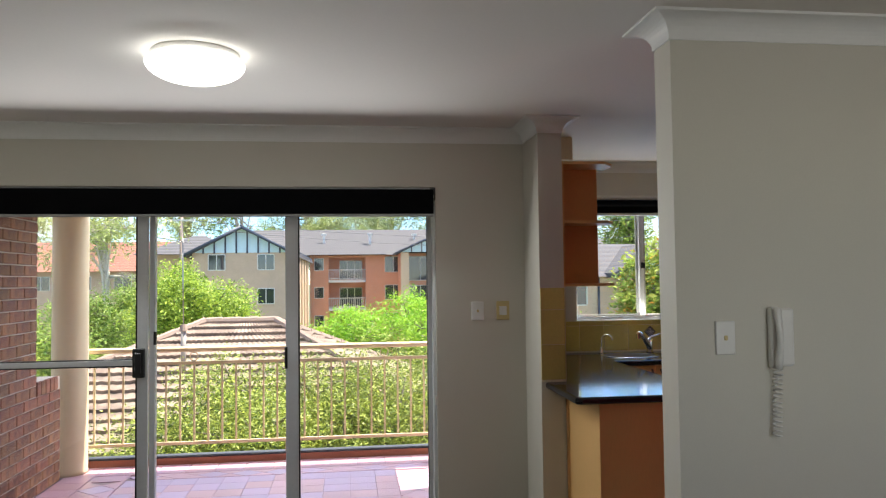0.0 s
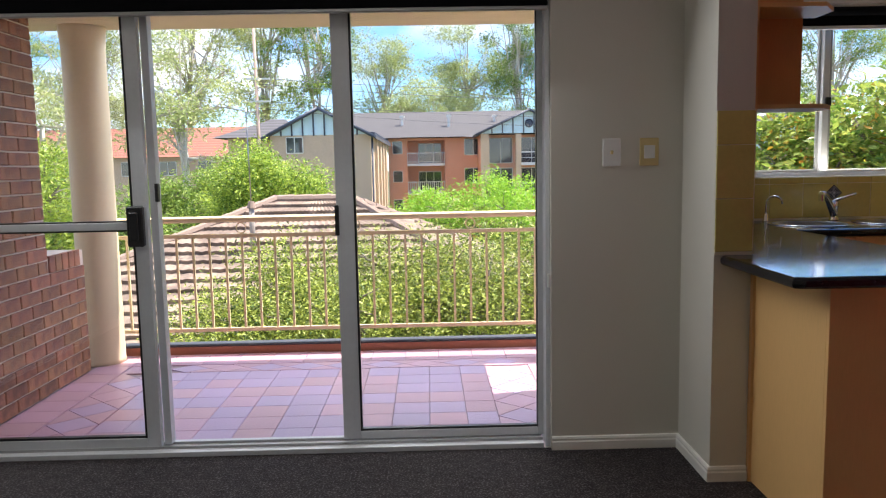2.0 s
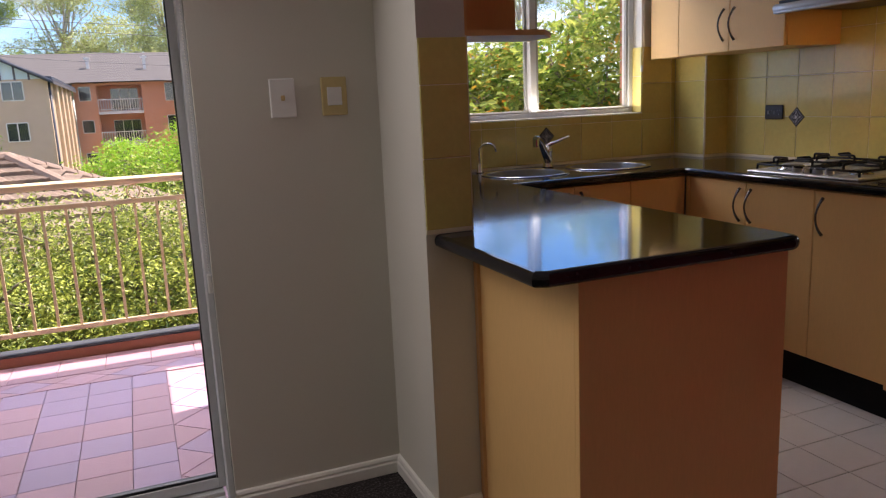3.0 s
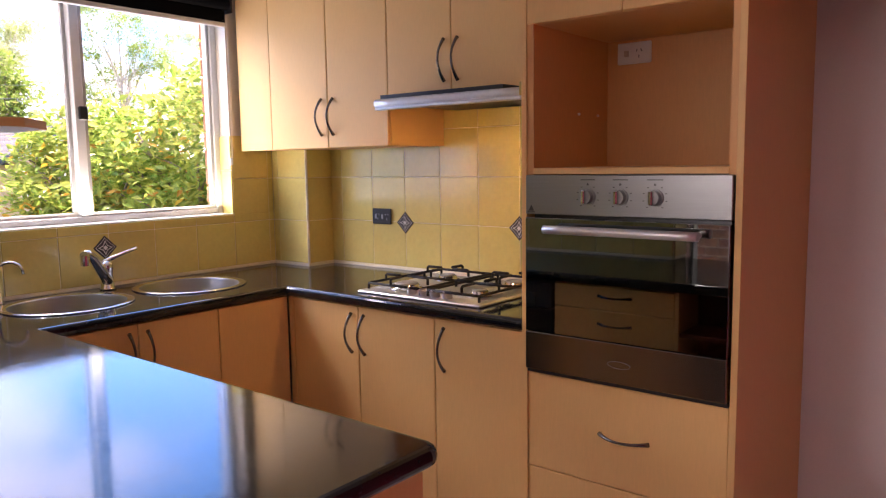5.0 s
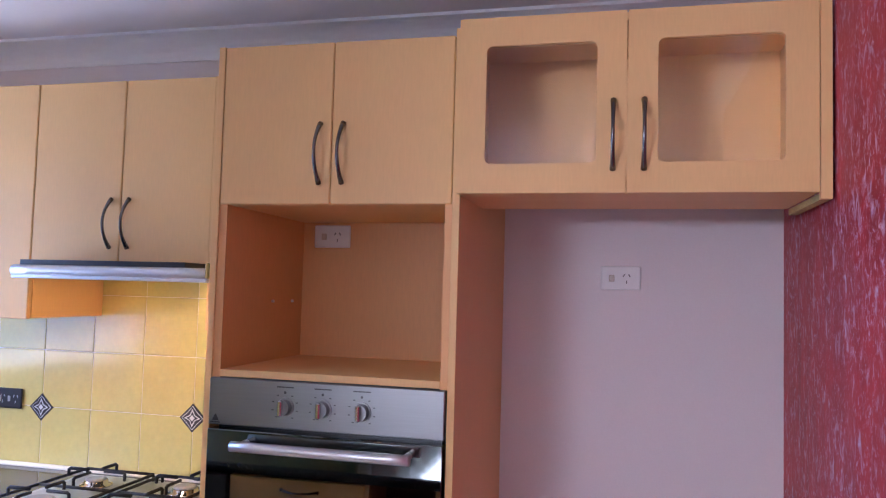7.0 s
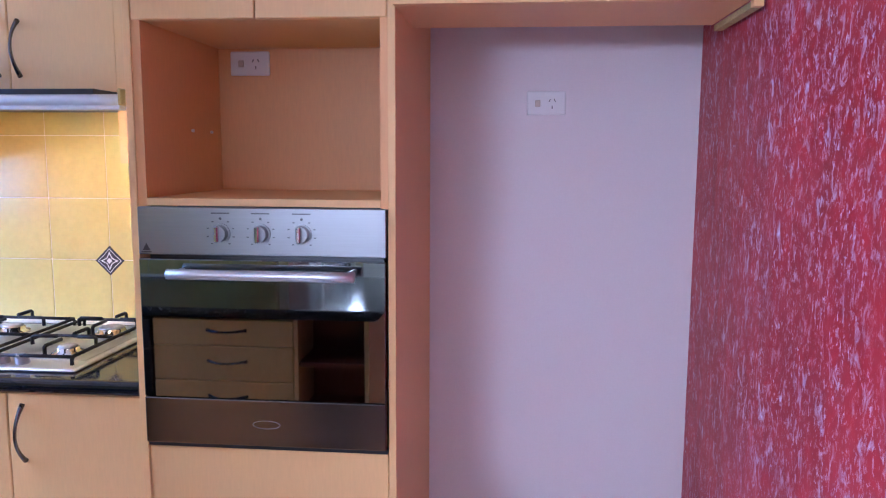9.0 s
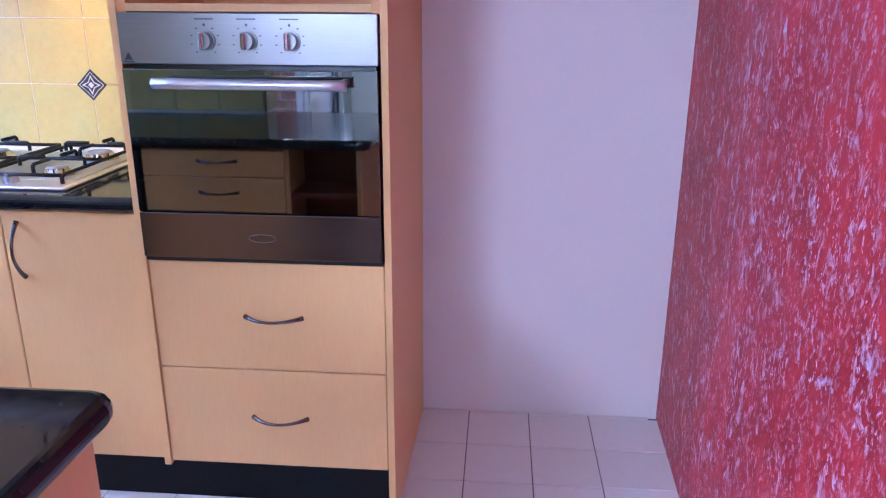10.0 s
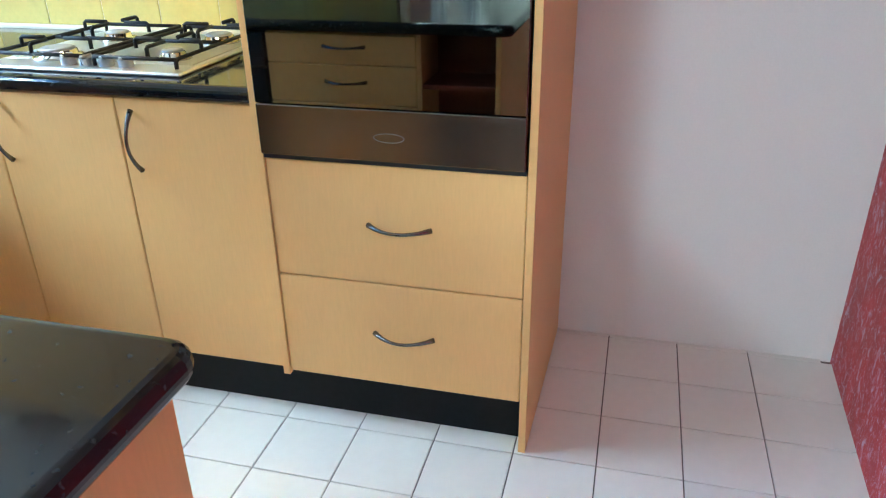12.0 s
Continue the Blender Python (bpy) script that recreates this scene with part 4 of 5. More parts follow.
for y0, y1 in ((1.965, 2.245), (1.705, 1.955)):
    bm = bmesh.new()
    x0, x1, z = CKX0 + 0.035, CKX1 - 0.025, CKZ + 0.058
    for y in (y0 + 0.012, y1 - 0.012):
        tube(bm, [(x0, y, CKZ + 0.012), (x0, y, CKZ + 0.028), (x0 + 0.01, y, CKZ + 0.034), (x1 - 0.01, y, CKZ + 0.034), (x1, y, CKZ + 0.028), (x1, y, CKZ + 0.012)], 0.0055, 6)
    for x in (x0, (x0 + x1) / 2, x1):
        tube(bm, [(x, y0 + 0.012, CKZ + 0.034), (x, y1 - 0.012, CKZ + 0.034)], 0.0055, 6)
    yc = (y0 + y1) / 2
    for bx, by, r in BURN:
        if y0 < by < y1:
            for dx, dy in ((1, 0), (-1, 0), (0, 1), (0, -1)):
                q = Vector((bx + dx * 0.105, by + dy * 0.105, 0))
                q.x, q.y = min(max(q.x, x0), x1), min(max(q.y, y0 + 0.012), y1 - 0.012)
                inn = Vector((bx + dx * 0.03, by + dy * 0.03, 0))
                tube(bm, [(q.x, q.y, CKZ + 0.033), (q.x, q.y, z - 0.004), (q.x - dx * 0.006, q.y - dy * 0.006, z), (inn.x, inn.y, z)], 0.0055, 6)
    part("trivet", bm, IRON, ck, "black enamelled wire trivet")
for k in range(4):
    y = 2.03 - 0.055 * k
    bm = bmesh.new()
    cyl(bm, (CKX0 + 0.05, y, CKZ + 0.010), (CKX0 + 0.046, y, CKZ + 0.030), 0.019, 0.017, 20)
    box(bm, CKX0 + 0.028, CKX0 + 0.066, y - 0.005, y + 0.005, CKZ + 0.028, CKZ + 0.036, bevel=0.002)
    part("knob", bm, mat("grey_knob", (0.38, 0.38, 0.39), 0.4, 0.5) if k == 0 else bpy.data.materials["grey_knob"], ck, "grey control knob")

# ---- power points ----


def socket(x, y, z, w, h, face, shell, insides, label, double=False):
    """A power point on an upright wall facing -x."""
    t = thing("power_point", (x, y, z), label, "power point")
    part("plate", boxes((x - 0.009, x, y - w / 2, y + w / 2, z - h / 2, z + h / 2), bevel=0.003), shell, t)
    for s in ((-1, 1) if double else (0,)):
        part("rocker", boxes((x - 0.013, x - 0.008, y + (0.018 if not double else s * 0.02 + 0.008), y + (0.034 if not double else s * 0.02 + 0.018), z - 0.011, z + 0.009), bevel=0.0015), insides, t)
        yy = y - 0.018 if not double else y + s * 0.028 - 0.006
        bm = bmesh.new()
        for dy, dz, a in ((0.008, 0.008, 0.5), (-0.008, 0.008, -0.5), (0.0, -0.012, 0)):
            r = bmesh.ops.create_cube(bm, size=1, matrix=Matrix.Translation((x - 0.0095, yy + dy, z + dz)) @ Matrix.Rotation(a, 4, "X") @ Matrix.Diagonal((0.001, 0.0025, 0.009, 1)))
        part("slots", bm, GREYFACE if double else PLUG, t, "plug slots")
    return t


GREYFACE = mat("grey_switch_face", (0.32, 0.32, 0.33), 0.4)
CREAMROCK = mat("beige_rocker", (0.55, 0.48, 0.38), 0.35)
socket(XE, 0.468, 1.626, 0.118, 0.072, 0, WHITEP, CREAMROCK, "white single power point in fridge recess")
socket(XE - 0.134, 1.346, 1.733, 0.118, 0.07, 0, WHITEP, CREAMROCK, "white single power point inside oven cabinet niche")
socket(XE - 0.010, 2.634, 1.141, 0.116, 0.072, 0, BLACK, GREYFACE, "black double power point on tiled splashback", True)

# ---- wall tiles ----
TP, TH = 0.2035, 0.008


def tile_mesh(name, w, h, d, axis):
    """A glazed tile with rounded arrises, its back at the origin plane, lower corner at the origin."""
    bm = bmesh.new()
    if axis == "x":     # faces -x, width along y
        box(bm, -d, 0.0, 0.0, w, 0.0, h, bevel=0.0016)
    elif axis == "y":   # faces -y, width along x
        box(bm, 0.0, w, -d, 0.0, 0.0, h, bevel=0.0016)
    else:               # faces +x
        box(bm, 0.0, d, 0.0, w, 0.0, h, bevel=0.0016)
    return mesh_of(name, bm, WTILE)


CACHE = {}


def tile_field(parent, axis, fixed, a0, a1, z0, z1, grid_a, grid_z=0.914):
    """Tiles on a wall at 'fixed', clipped to a stretch; grid_a is one joint on the run."""
    bed = boxes((fixed - 0.0055, fixed, a0, a1, z0, z1)) if axis == "x" else boxes((a0, a1, fixed - 0.0055, fixed, z0, z1)) if axis == "y" else boxes((fixed, fixed + 0.0055, a0, a1, z0, z1))
    part("grout_bed", bed, GROUT, parent)
    i0, i1 = math.floor((a0 - grid_a) / TP + 1e-6), math.ceil((a1 - grid_a) / TP - 1e-6)
    j0, j1 = math.floor((z0 - grid_z) / TP + 1e-6), math.ceil((z1 - grid_z) / TP - 1e-6)
    for i in range(i0, i1):
        for j in range(j0, j1):
            p0, p1 = max(a0, grid_a + i * TP + 0.0012), min(a1, grid_a + (i + 1) * TP - 0.0012)
            q0, q1 = max(z0, grid_z + j * TP + 0.0012), min(z1, grid_z + (j + 1) * TP - 0.0012)
            if p1 - p0 < 0.012 or q1 - q0 < 0.012:
                continue
            key = (axis, round(p1 - p0, 3), round(q1 - q0, 3))
            if key not in CACHE:
                CACHE[key] = tile_mesh("tile", p1 - p0, q1 - q0, TH, axis)
            if axis == "y":
                piece("tile", CACHE[key], parent, p0, fixed, q0)
            else:
                piece("tile", CACHE[key], parent, fixed, p0, q0)


we = bpy.data.objects["wall_east"]
tile_field(we, "x", XE, 1.487, 2.98, 0.902, 1.635, 2.088)
tile_field(wall_k, "y", YK, SX1 + 0.008, 3.832, 0.902, WZ0 - 0.001, 3.6)
tile_field(wall_k, "y", YK, WX1, 3.832, WZ0 - 0.001, 1.522, 3.6)
tile_field(column_k, "x", 3.84, 2.972, YK - 0.008, 0.902, 1.452, 2.98)
tile_field(column_k, "y", 2.98, 3.832, XE - 0.008, 0.902, 1.452, 3.84 - TP)
tile_field(stub, "y", SY, SX0 + 0.001, SX1, 0.902, 1.448, SX0 - 0.02)
tile_field(stub, "X", SX1, SY, YK - 0.008, 0.902, 1.454, SY)
bm = boxes((WX1 - 0.007, WX1, YK - 0.006, YF, WZ0 + 0.006, 1.36), (WX1 - 0.007, WX1, YK - 0.006, YF, 1.363, 1.52), bevel=0.0015)
part("reveal_tile", bm, WTILE, wall_k)


def deco(parent, axis, fixed, a, z):
    """A small patterned diamond inset over a tile crossing."""
    t = None
    for r, k, d, m, nm in ((0.049, 1.0, 0.0105, DECO, "deco_tile"), (0.041, 0.93, 0.0113, DECOL, "deco_band"), (0.0385, 0.93, 0.0118, DECO, "deco_band"),
                           (0.031, 0.62, 0.0124, DECOL, "deco_star"), (0.023, 0.66, 0.013, DECO, "deco_star"), (0.010, 1.0, 0.0136, DECOL, "deco_centre")):
        bm = bmesh.new()
        h = r * k / 2
        pts = [(r, 0), (h, h), (0, r), (-h, h), (-r, 0), (-h, -h), (0, -r), (h, -h)]
        f = [bm.verts.new((fixed - d, a + p, z + q) if axis == "x" else (a + p, fixed - d, z + q)) for p, q in pts]
        b = [bm.verts.new((fixed - 0.006, a + p, z + q) if axis == "x" else (a + p, fixed - 0.006, z + q)) for p, q in pts]
        bm.faces.new(f)
        for i in range(8):
            bm.faces.new((f[i], f[(i + 1) % 8], b[(i + 1) % 8], b[i]))
        o = part(nm, bm, m, t or parent)
        t = t or o


deco(we, "x", XE, 2.495, 1.116)
deco(we, "x", XE, 1.885, 1.116)
deco(wall_k, "y", YK, 2.97, 1.06)
BEAD = mat("silicone_bead", (0.74, 0.70, 0.58), 0.4, var=0.05)
part("silicone_bead", boxes((XE - 0.0125, XE - 0.008, 1.487, 2.97, 0.9, 0.907), bevel=0.001), BEAD, we)
part("silicone_bead", boxes((SX1 + 0.012, 3.828, YK - 0.0125, YK - 0.008, 0.9, 0.907), bevel=0.001), BEAD, wall_k)
part("silicone_bead", boxes((3.8275, 3.832, 2.968, YK - 0.013, 0.9, 0.907), (3.8275, XE - 0.013, 2.9675, 2.972, 0.9, 0.907)), BEAD, column_k)

# ---- floor tiles ----
FX, FY = 0.2012, 0.2075
me = mesh_of("floor_tile", box(bmesh.new(), 0.0015, FX - 0.0015, 0.0015, FY - 0.0015, -0.006, 0.0, bevel=0.0012), FTILE)
wide = mesh_of("floor_tile", box(bmesh.new(), 0.0015, FX - 0.0015, -0.036, FY - 0.0015, -0.006, 0.0, bevel=0.0012), FTILE)
for i in range(-8, 3):
    for j in range(-1, 13):
        x, y = 3.58 + i * FX, 0.4525 - 2 * FY + j * FY
        if x + FX > XE + 0.02 or x < 1.80 or y < -0.05 or y > 2.66 or (x < 2.2 and y > 1.1):
            continue
        piece("floor_tile", wide if j == 0 else me, floor_k, x, y, 0.0)
for j in range(0, 4):
    y = 0.4525 - 2 * FY + j * FY
    if y < 0.83:
        piece("floor_tile", mesh_of("floor_tile", box(bmesh.new(), 0.0015, XE - 3.7805 - 0.19, 0.0015, FY - 0.0015, -0.006, 0.0, bevel=0.0012), FTILE), floor_k, 3.981, y, 0.0)

# ---- balcony ----
BFZ, KY = -0.15, 4.5
slab = solid("floor_balcony", boxes((-2.6, 2.75, YL + 0.2, KY + 0.1, BFZ - 0.25, BFZ - 0.008)), PJOINT, "terracotta and mauve paved balcony floor", "balcony floor")
# pieces east of x 2.03 are unseen, added to shape the sun patch
solid("ceiling_balcony", boxes((-2.6, 2.03, YL + 0.2, KY - 0.03, 2.30, 2.62), (2.03, 4.4, YK + 0.2, 3.47, 2.30, 2.62), (2.03, 2.75, 4.24, KY - 0.03, 2.30, 2.62)),
      CREAM, "cream rendered underside of balcony above, with added unseen east pieces", "balcony ceiling")
# unseen slab, added to cover the rooms from above
solid("roof_above", boxes((-6, 6, -5, YL + 0.22, CEILZ + 0.2, CEILZ + 0.4)), CREAM, "flat slab over the flat", "slab")
solid("wall_outside_kitchen", boxes((SX0, SX1, YK + 0.2, YK + 0.21, BFZ, 2.3)), MORTAR, "mortar edge of brick wall end", "wall")
kerb = solid("kerb_balcony", boxes((-2.6, 2.75, KY, KY + 0.1, BFZ - 0.25, -0.092), bevel=0.004), mat("kerb_terracotta", (0.38, 0.15, 0.09), 0.7, var=0.15, bump=0.1), "low terracotta kerb at balcony edge", "kerb")
part("kerb_cap", boxes((-2.6, 2.75, KY - 0.008, KY + 0.108, -0.092, -0.074), bevel=0.006), SLATE, kerb, "grey cap strip")

# pavers: plain courses with a border of diagonal squares
PXP, PYP = 0.211, 0.199
rnd = random.Random(5)
GX0, GX1, GY1 = -1.335, 0.92, 3.975
cols = [GX0] + [0.32 + PXP * k for k in range(-7, 3)] + [GX1]
CUT = {}
for j in range(9):
    for x0, x1 in zip(cols, cols[1:]):
        kind = 0 if rnd.random() < 0.4 else 1
        key = (round(x1 - x0, 3), kind)
        if key not in CUT:
            CUT[key] = mesh_of("paver", box(bmesh.new(), 0.0015, x1 - x0 - 0.0015, 0.0015, PYP - 0.0015, -0.008, 0.0, bevel=0.0015), (PAVER, PAVERG)[kind])
        piece("paver", CUT[key], slab, x0, GY1 - (j + 1) * PYP, BFZ)


def tri(name, pts, m):
    bm = bmesh.new()
    c = Vector((sum(p[0] for p in pts) / len(pts), sum(p[1] for p in pts) / len(pts)))
    q = [c + (Vector(p) - c) * 0.968 for p in pts]
    hi = [bm.verts.new((p.x, p.y, 0)) for p in q]
    lo = [bm.verts.new((p.x, p.y, -0.008)) for p in q]
    bm.faces.new(hi)
    for i in range(len(q)):
        bm.faces.new((hi[i], lo[i], lo[(i + 1) % len(q)], hi[(i + 1) % len(q)]))
    return mesh_of(name, bm, m)


def border(x, y, ux, uy, n, s, w):
    """A run of diamonds with triangles between, from (x, y) along (ux, uy); s long, w wide."""
    nx, ny = -uy, ux

    def at(a, b):
        return (ux * a + nx * b, uy * a + ny * b)
    dia = [tri("paver", [at(0, w / 2), at(s / 2, 0), at(s, w / 2), at(s / 2, w)], m) for m in (PAVERG, PAVER)]
    t1 = tri("paver", [at(s / 2, 0), at(s * 1.5, 0), at(s, w / 2)], PAVER)
    t2 = tri("paver", [at(s / 2, w), at(s * 1.5, w), at(s, w / 2)], PAVER)
    for k in range(n):
        px, py = x + ux * s * k, y + uy * s * k
        piece("paver", dia[0 if rnd.random() < 0.7 else 1], slab, px, py, BFZ)
        piece("paver", t1, slab, px, py, BFZ)
        piece("paver", t2, slab, px, py, BFZ)


border(GX0, 3.98, 1, 0, 9, 0.28, 0.19)
border(-1.34, 2.25, 0, 1, 6, 0.27, 0.30)
border(1.22, 2.225, 0, 1, 6, 0.27, 0.30)
corner = tri("paver", [(0, 0), (0.30, 0), (0.30, 0.19), (0, 0.19)], PAVER)
for x in (-1.64, 1.19):
    piece("paver", corner, slab, x, 3.98, BFZ)
em = mesh_of("paver", box(bmesh.new(), 0.002, 0.248, 0.002, 0.198, -0.008, 0.0, bevel=0.0015), PAVER)
el = mesh_of("paver", box(bmesh.new(), 0.002, 0.248, 0.002, 0.308, -0.008, 0.0, bevel=0.0015), PAVER)
for k in range(18):
    piece("paver", el, slab, -1.9 + 0.25 * k, 4.18, BFZ)
    if k < 10:
        for x in (-1.90, 1.23, 1.48, 1.73, 1.98, 2.23, 2.48):
            piece("paver", em, slab, x, 2.18 + 0.2 * k, BFZ)

# railing
rail = thing("balcony_railing", (0, KY + 0.1, -0.074), "cream painted steel balcony railing with thin balusters", "railing")
RY = KY + 0.02
part("top_rail", boxes((-1.9, 2.7, RY - 0.03, RY + 0.03, 0.868, 0.915), bevel=0.012), RAIL, rail)
part("mid_rail", boxes((-1.9, 2.7, RY - 0.015, RY + 0.015, 0.752, 0.78), bevel=0.003), RAIL, rail)
part("bottom_rail", boxes((-1.9, 2.7, RY - 0.015, RY + 0.015, 0.022, 0.05), bevel=0.003), RAIL, rail)
bal = mesh_of("baluster", box(bmesh.new(), -0.008, 0.008, -0.008, 0.008, 0.0, 0.702), RAIL)
for k in range(36):
    piece("baluster", bal, rail, -1.762 + 0.125 * k, RY, 0.05)
for x in (-1.885, -0.05, 1.75):
    part("post", boxes((x - 0.014, x + 0.014, RY - 0.014, RY + 0.014, -0.074, 0.022), bevel=0.002), RAIL, rail)
for x in (-0.89, -0.015, 0.865, 1.75):
    bm = bmesh.new()
    tube(bm, [(x + 0.036 * math.cos(a), RY, 0.824 + 0.04 * math.sin(a)) for a in (2 * math.pi * k / 20 for k in range(21))], 0.005, 6)
    part("ring", bm, RAIL, rail, "small decorative ring")

colm = thing("balcony_column", (-1.91, 4.34, BFZ), "round cream rendered balcony column", "column", kind="structure")
bm = bmesh.new()
lathe(bm, (-1.91, 4.34, BFZ), [(0.155, 0.0), (0.15, 0.03), (0.148, 2.3), (0.16, 2.44), (0.16, 2.45)], 36)
part("shaft", bm, CREAM, colm)

# brick wall
bw = solid("wall_brick", boxes((-2.15, -1.908, YL + 0.2, 3.6, BFZ, 2.3), (-2.15, -1.908, 3.6, 4.095, BFZ, 0.726)), MORTAR, "brown face brick balcony side wall", "brick wall")
BLN, BHT = 0.23, 0.076
PIT_L, PIT_H = 0.24, 0.0857


def brick_mesh(w, seed, d=0.014):
    bm = box(bmesh.new(), -0.01, d, 0.0, w, 0.0, BHT, bevel=0.004)
    r = random.Random(seed)
    for v in bm.verts:
        v.co += Vector((r.uniform(-0.0015, 0.0015), r.uniform(-0.002, 0.002), r.uniform(-0.002, 0.002)))
    return mesh_of("brick", bm, BRICK)


BM = [brick_mesh(BLN, k) for k in range(5)]
BH = [brick_mesh(0.11, 20 + k) for k in range(3)]
for j in range(29):
    z = BFZ + 0.008 + j * PIT_H
    end = 3.6 if z > 0.55 else 4.095
    if z + BHT > 2.3:
        break
    y = end
    first = j % 2
    while y > YL + 0.22:
        w = 0.11 if first else BLN
        y -= w + 0.01
        if y < YL + 0.2:
            break
        piece("brick", rnd.choice(BH if first else BM), bw, -1.91, y, z)
        first = 0
for k in range(5):
    ob = piece("brick", BH[k % 3], bw, -1.91, 3.69 + 0.086 * k, 0.624)
    ob.rotation_euler = (radians(90), 0, 0)
# brick reveal beside the kitchen window
kb2 = solid("wall_brick_kitchen", boxes((WX1 + 0.01, XE + 0.15, YK + 0.12, YK + 0.2, -0.3, 2.3), (SX0 - 0.02, WX0 - 0.01, YK + 0.12, YK + 0.2, -0.3, 2.3), (WX0 - 0.01, WX1 + 0.01, YK + 0.12, YK + 0.2, -0.3, WZ0 - 0.02)),
            MORTAR, "brick outer leaf round kitchen window", "brick wall")
rm = [mesh_of("brick", box(bmesh.new(), -0.012, 0.0, 0.0, 0.09, 0.0, BHT, bevel=0.003), BRICK) for k in range(2)]
for j in range(14):
    piece("brick", rm[j % 2], kb2, WX1 + 0.012, YK + 0.12, WZ0 - 0.03 + j * PIT_H)

# ---- leaves and trees ----


def leaf_cloud(name, clumps, leaf, n, material, parent, seed, droop=0.0, slim=0.4):
    """Many small folded leaves in clumps: each clump (x, y, z, rx, ry, rz)."""
    rg = np.random.default_rng(seed)
    cl = np.array(clumps, float)
    vol = (cl[:, 3] * cl[:, 4] * cl[:, 5]) ** 0.67
    idx = rg.choice(len(cl), n, p=vol / vol.sum())
    # sub-tufts in every clump make gaps and an uneven outline
    tuft = rg.normal(size=(len(cl), 60, 3))
    tuft /= np.linalg.norm(tuft, axis=2, keepdims=True)
    tuft *= rg.uniform(0.55, 1.08, (len(cl), 60, 1))
    t = tuft[idx, rg.integers(0, 60, n)]
    c = cl[idx, :3] + (t + rg.normal(size=(n, 3)) * 0.17) * cl[idx, 3:]
    d = rg.normal(size=(n, 3))
    d[:, 2] = d[:, 2] * 0.6 - droop
    d /= np.linalg.norm(d, axis=1, keepdims=True)
    up = rg.normal(size=(n, 3)) * 0.7 + np.array([0.2, -0.3, 1.0])
    side = np.cross(d, up)
    side /= np.linalg.norm(side, axis=1, keepdims=True) + 1e-6
    nrm = np.cross(side, d)
    L = leaf * rg.uniform(0.6, 1.3, (n, 1))
    W = L * slim * 0.5
    v = np.stack([c, c + d * L * 0.5 + side * W + nrm * L * 0.08, c + d * L, c + d * L * 0.5 - side * W + nrm * L * 0.08], 1).reshape(-1, 3)
    f = np.arange(4 * n).reshape(-1, 4)
    me = bpy.data.meshes.new(name)
    me.from_pydata(v.tolist(), [], f.tolist())
    me.materials.append(material)
    ob = new(name, me)
    ob.parent = parent
    ob.matrix_parent_inverse = Matrix.Translation(-parent.location)
    return ob


BARK = mat("grey_bark", (0.22, 0.19, 0.16), 0.9, var=0.3, scale=5, bump=0.5, bump_scale=12, stretch=(1, 1, 0.3))
BARKP = mat("pale_gum_bark", (0.56, 0.51, 0.46), 0.8, var=0.25, scale=4, stretch=(1, 1, 0.3))
L_BUSH = leaf_mat("olive_leaves", (0.03, 0.09, 0.012), (0.50, 0.58, 0.11), 0.45, 0.25)
L_GREEN = leaf_mat("fresh_leaves", (0.08, 0.20, 0.025), (0.52, 0.64, 0.10))
L_LIME = leaf_mat("lime_leaves", (0.16, 0.40, 0.03), (0.50, 0.72, 0.09), 0.45, 0.45)
L_DARK = leaf_mat("mid_leaves", (0.08, 0.18, 0.03), (0.36, 0.48, 0.09))
L_GUM = leaf_mat("gum_leaves", (0.30, 0.38, 0.14), (0.60, 0.65, 0.30))
L_MAG = leaf_mat("broad_leaves", (0.12, 0.26, 0.04), (0.50, 0.57, 0.14), 0.3, 0.55)
L_ORANGE = leaf_mat("turning_leaves", (0.5, 0.22, 0.03), (0.6, 0.42, 0.06))


def tree(name, x, y, z0, clumps, leaf, n, lm, seed, label, bark=BARK, r=0.2, droop=0.0, slim=0.4, bare=0, group=""):
    t = thing(name, (x, y, z0), label, "tree", group)
    zc = [c[2] for c in clumps]
    top = min(zc) + 0.4 * (max(zc) - min(zc))
    bm = bmesh.new()
    rg = random.Random(seed)
    trunk = [(x + 0.03 * k * rg.uniform(-1, 1) * (top - z0) / 4, y, z0 + (top - z0) * k / 5) for k in range(6)]
    tube(bm, trunk, [r * (1 - 0.09 * k) for k in range(6)], 9)
    part("trunk", bm, bark, t)
    bm = bmesh.new()
    for c in clumps:
        s = Vector(trunk[rg.choice((3, 4, 5))])
        e = Vector(c[:3]) + Vector((0, 0, c[5] * 0.2))
        m = s.lerp(e, 0.5) + Vector((rg.uniform(-.1, .1) * c[3], rg.uniform(-.1, .1) * c[4], 0.15 * (e - s).length * rg.uniform(-0.6, 1)))
        tube(bm, [s, s.lerp(m, 0.5), m, m.lerp(e, 0.6), e], [r * 0.42, r * 0.34, r * 0.25, r * 0.15, r * 0.05], 6)
        for q in range(4 + bare):
            a = m.lerp(e, rg.random())
            b = a + Vector((rg.uniform(-1, 1) * c[3], rg.uniform(-1, 1) * c[4], rg.uniform(-0.2, 1) * c[5])) * 0.85
            tube(bm, [a, a.lerp(b, 0.5) + Vector((0, 0, 0.06 * c[5])), b], [r * 0.12, r * 0.08, r * 0.025], 4)
    part("branching", bm, bark, t)
    leaf_cloud("crown", clumps, leaf, n, lm, t, seed, droop, slim)
    return t


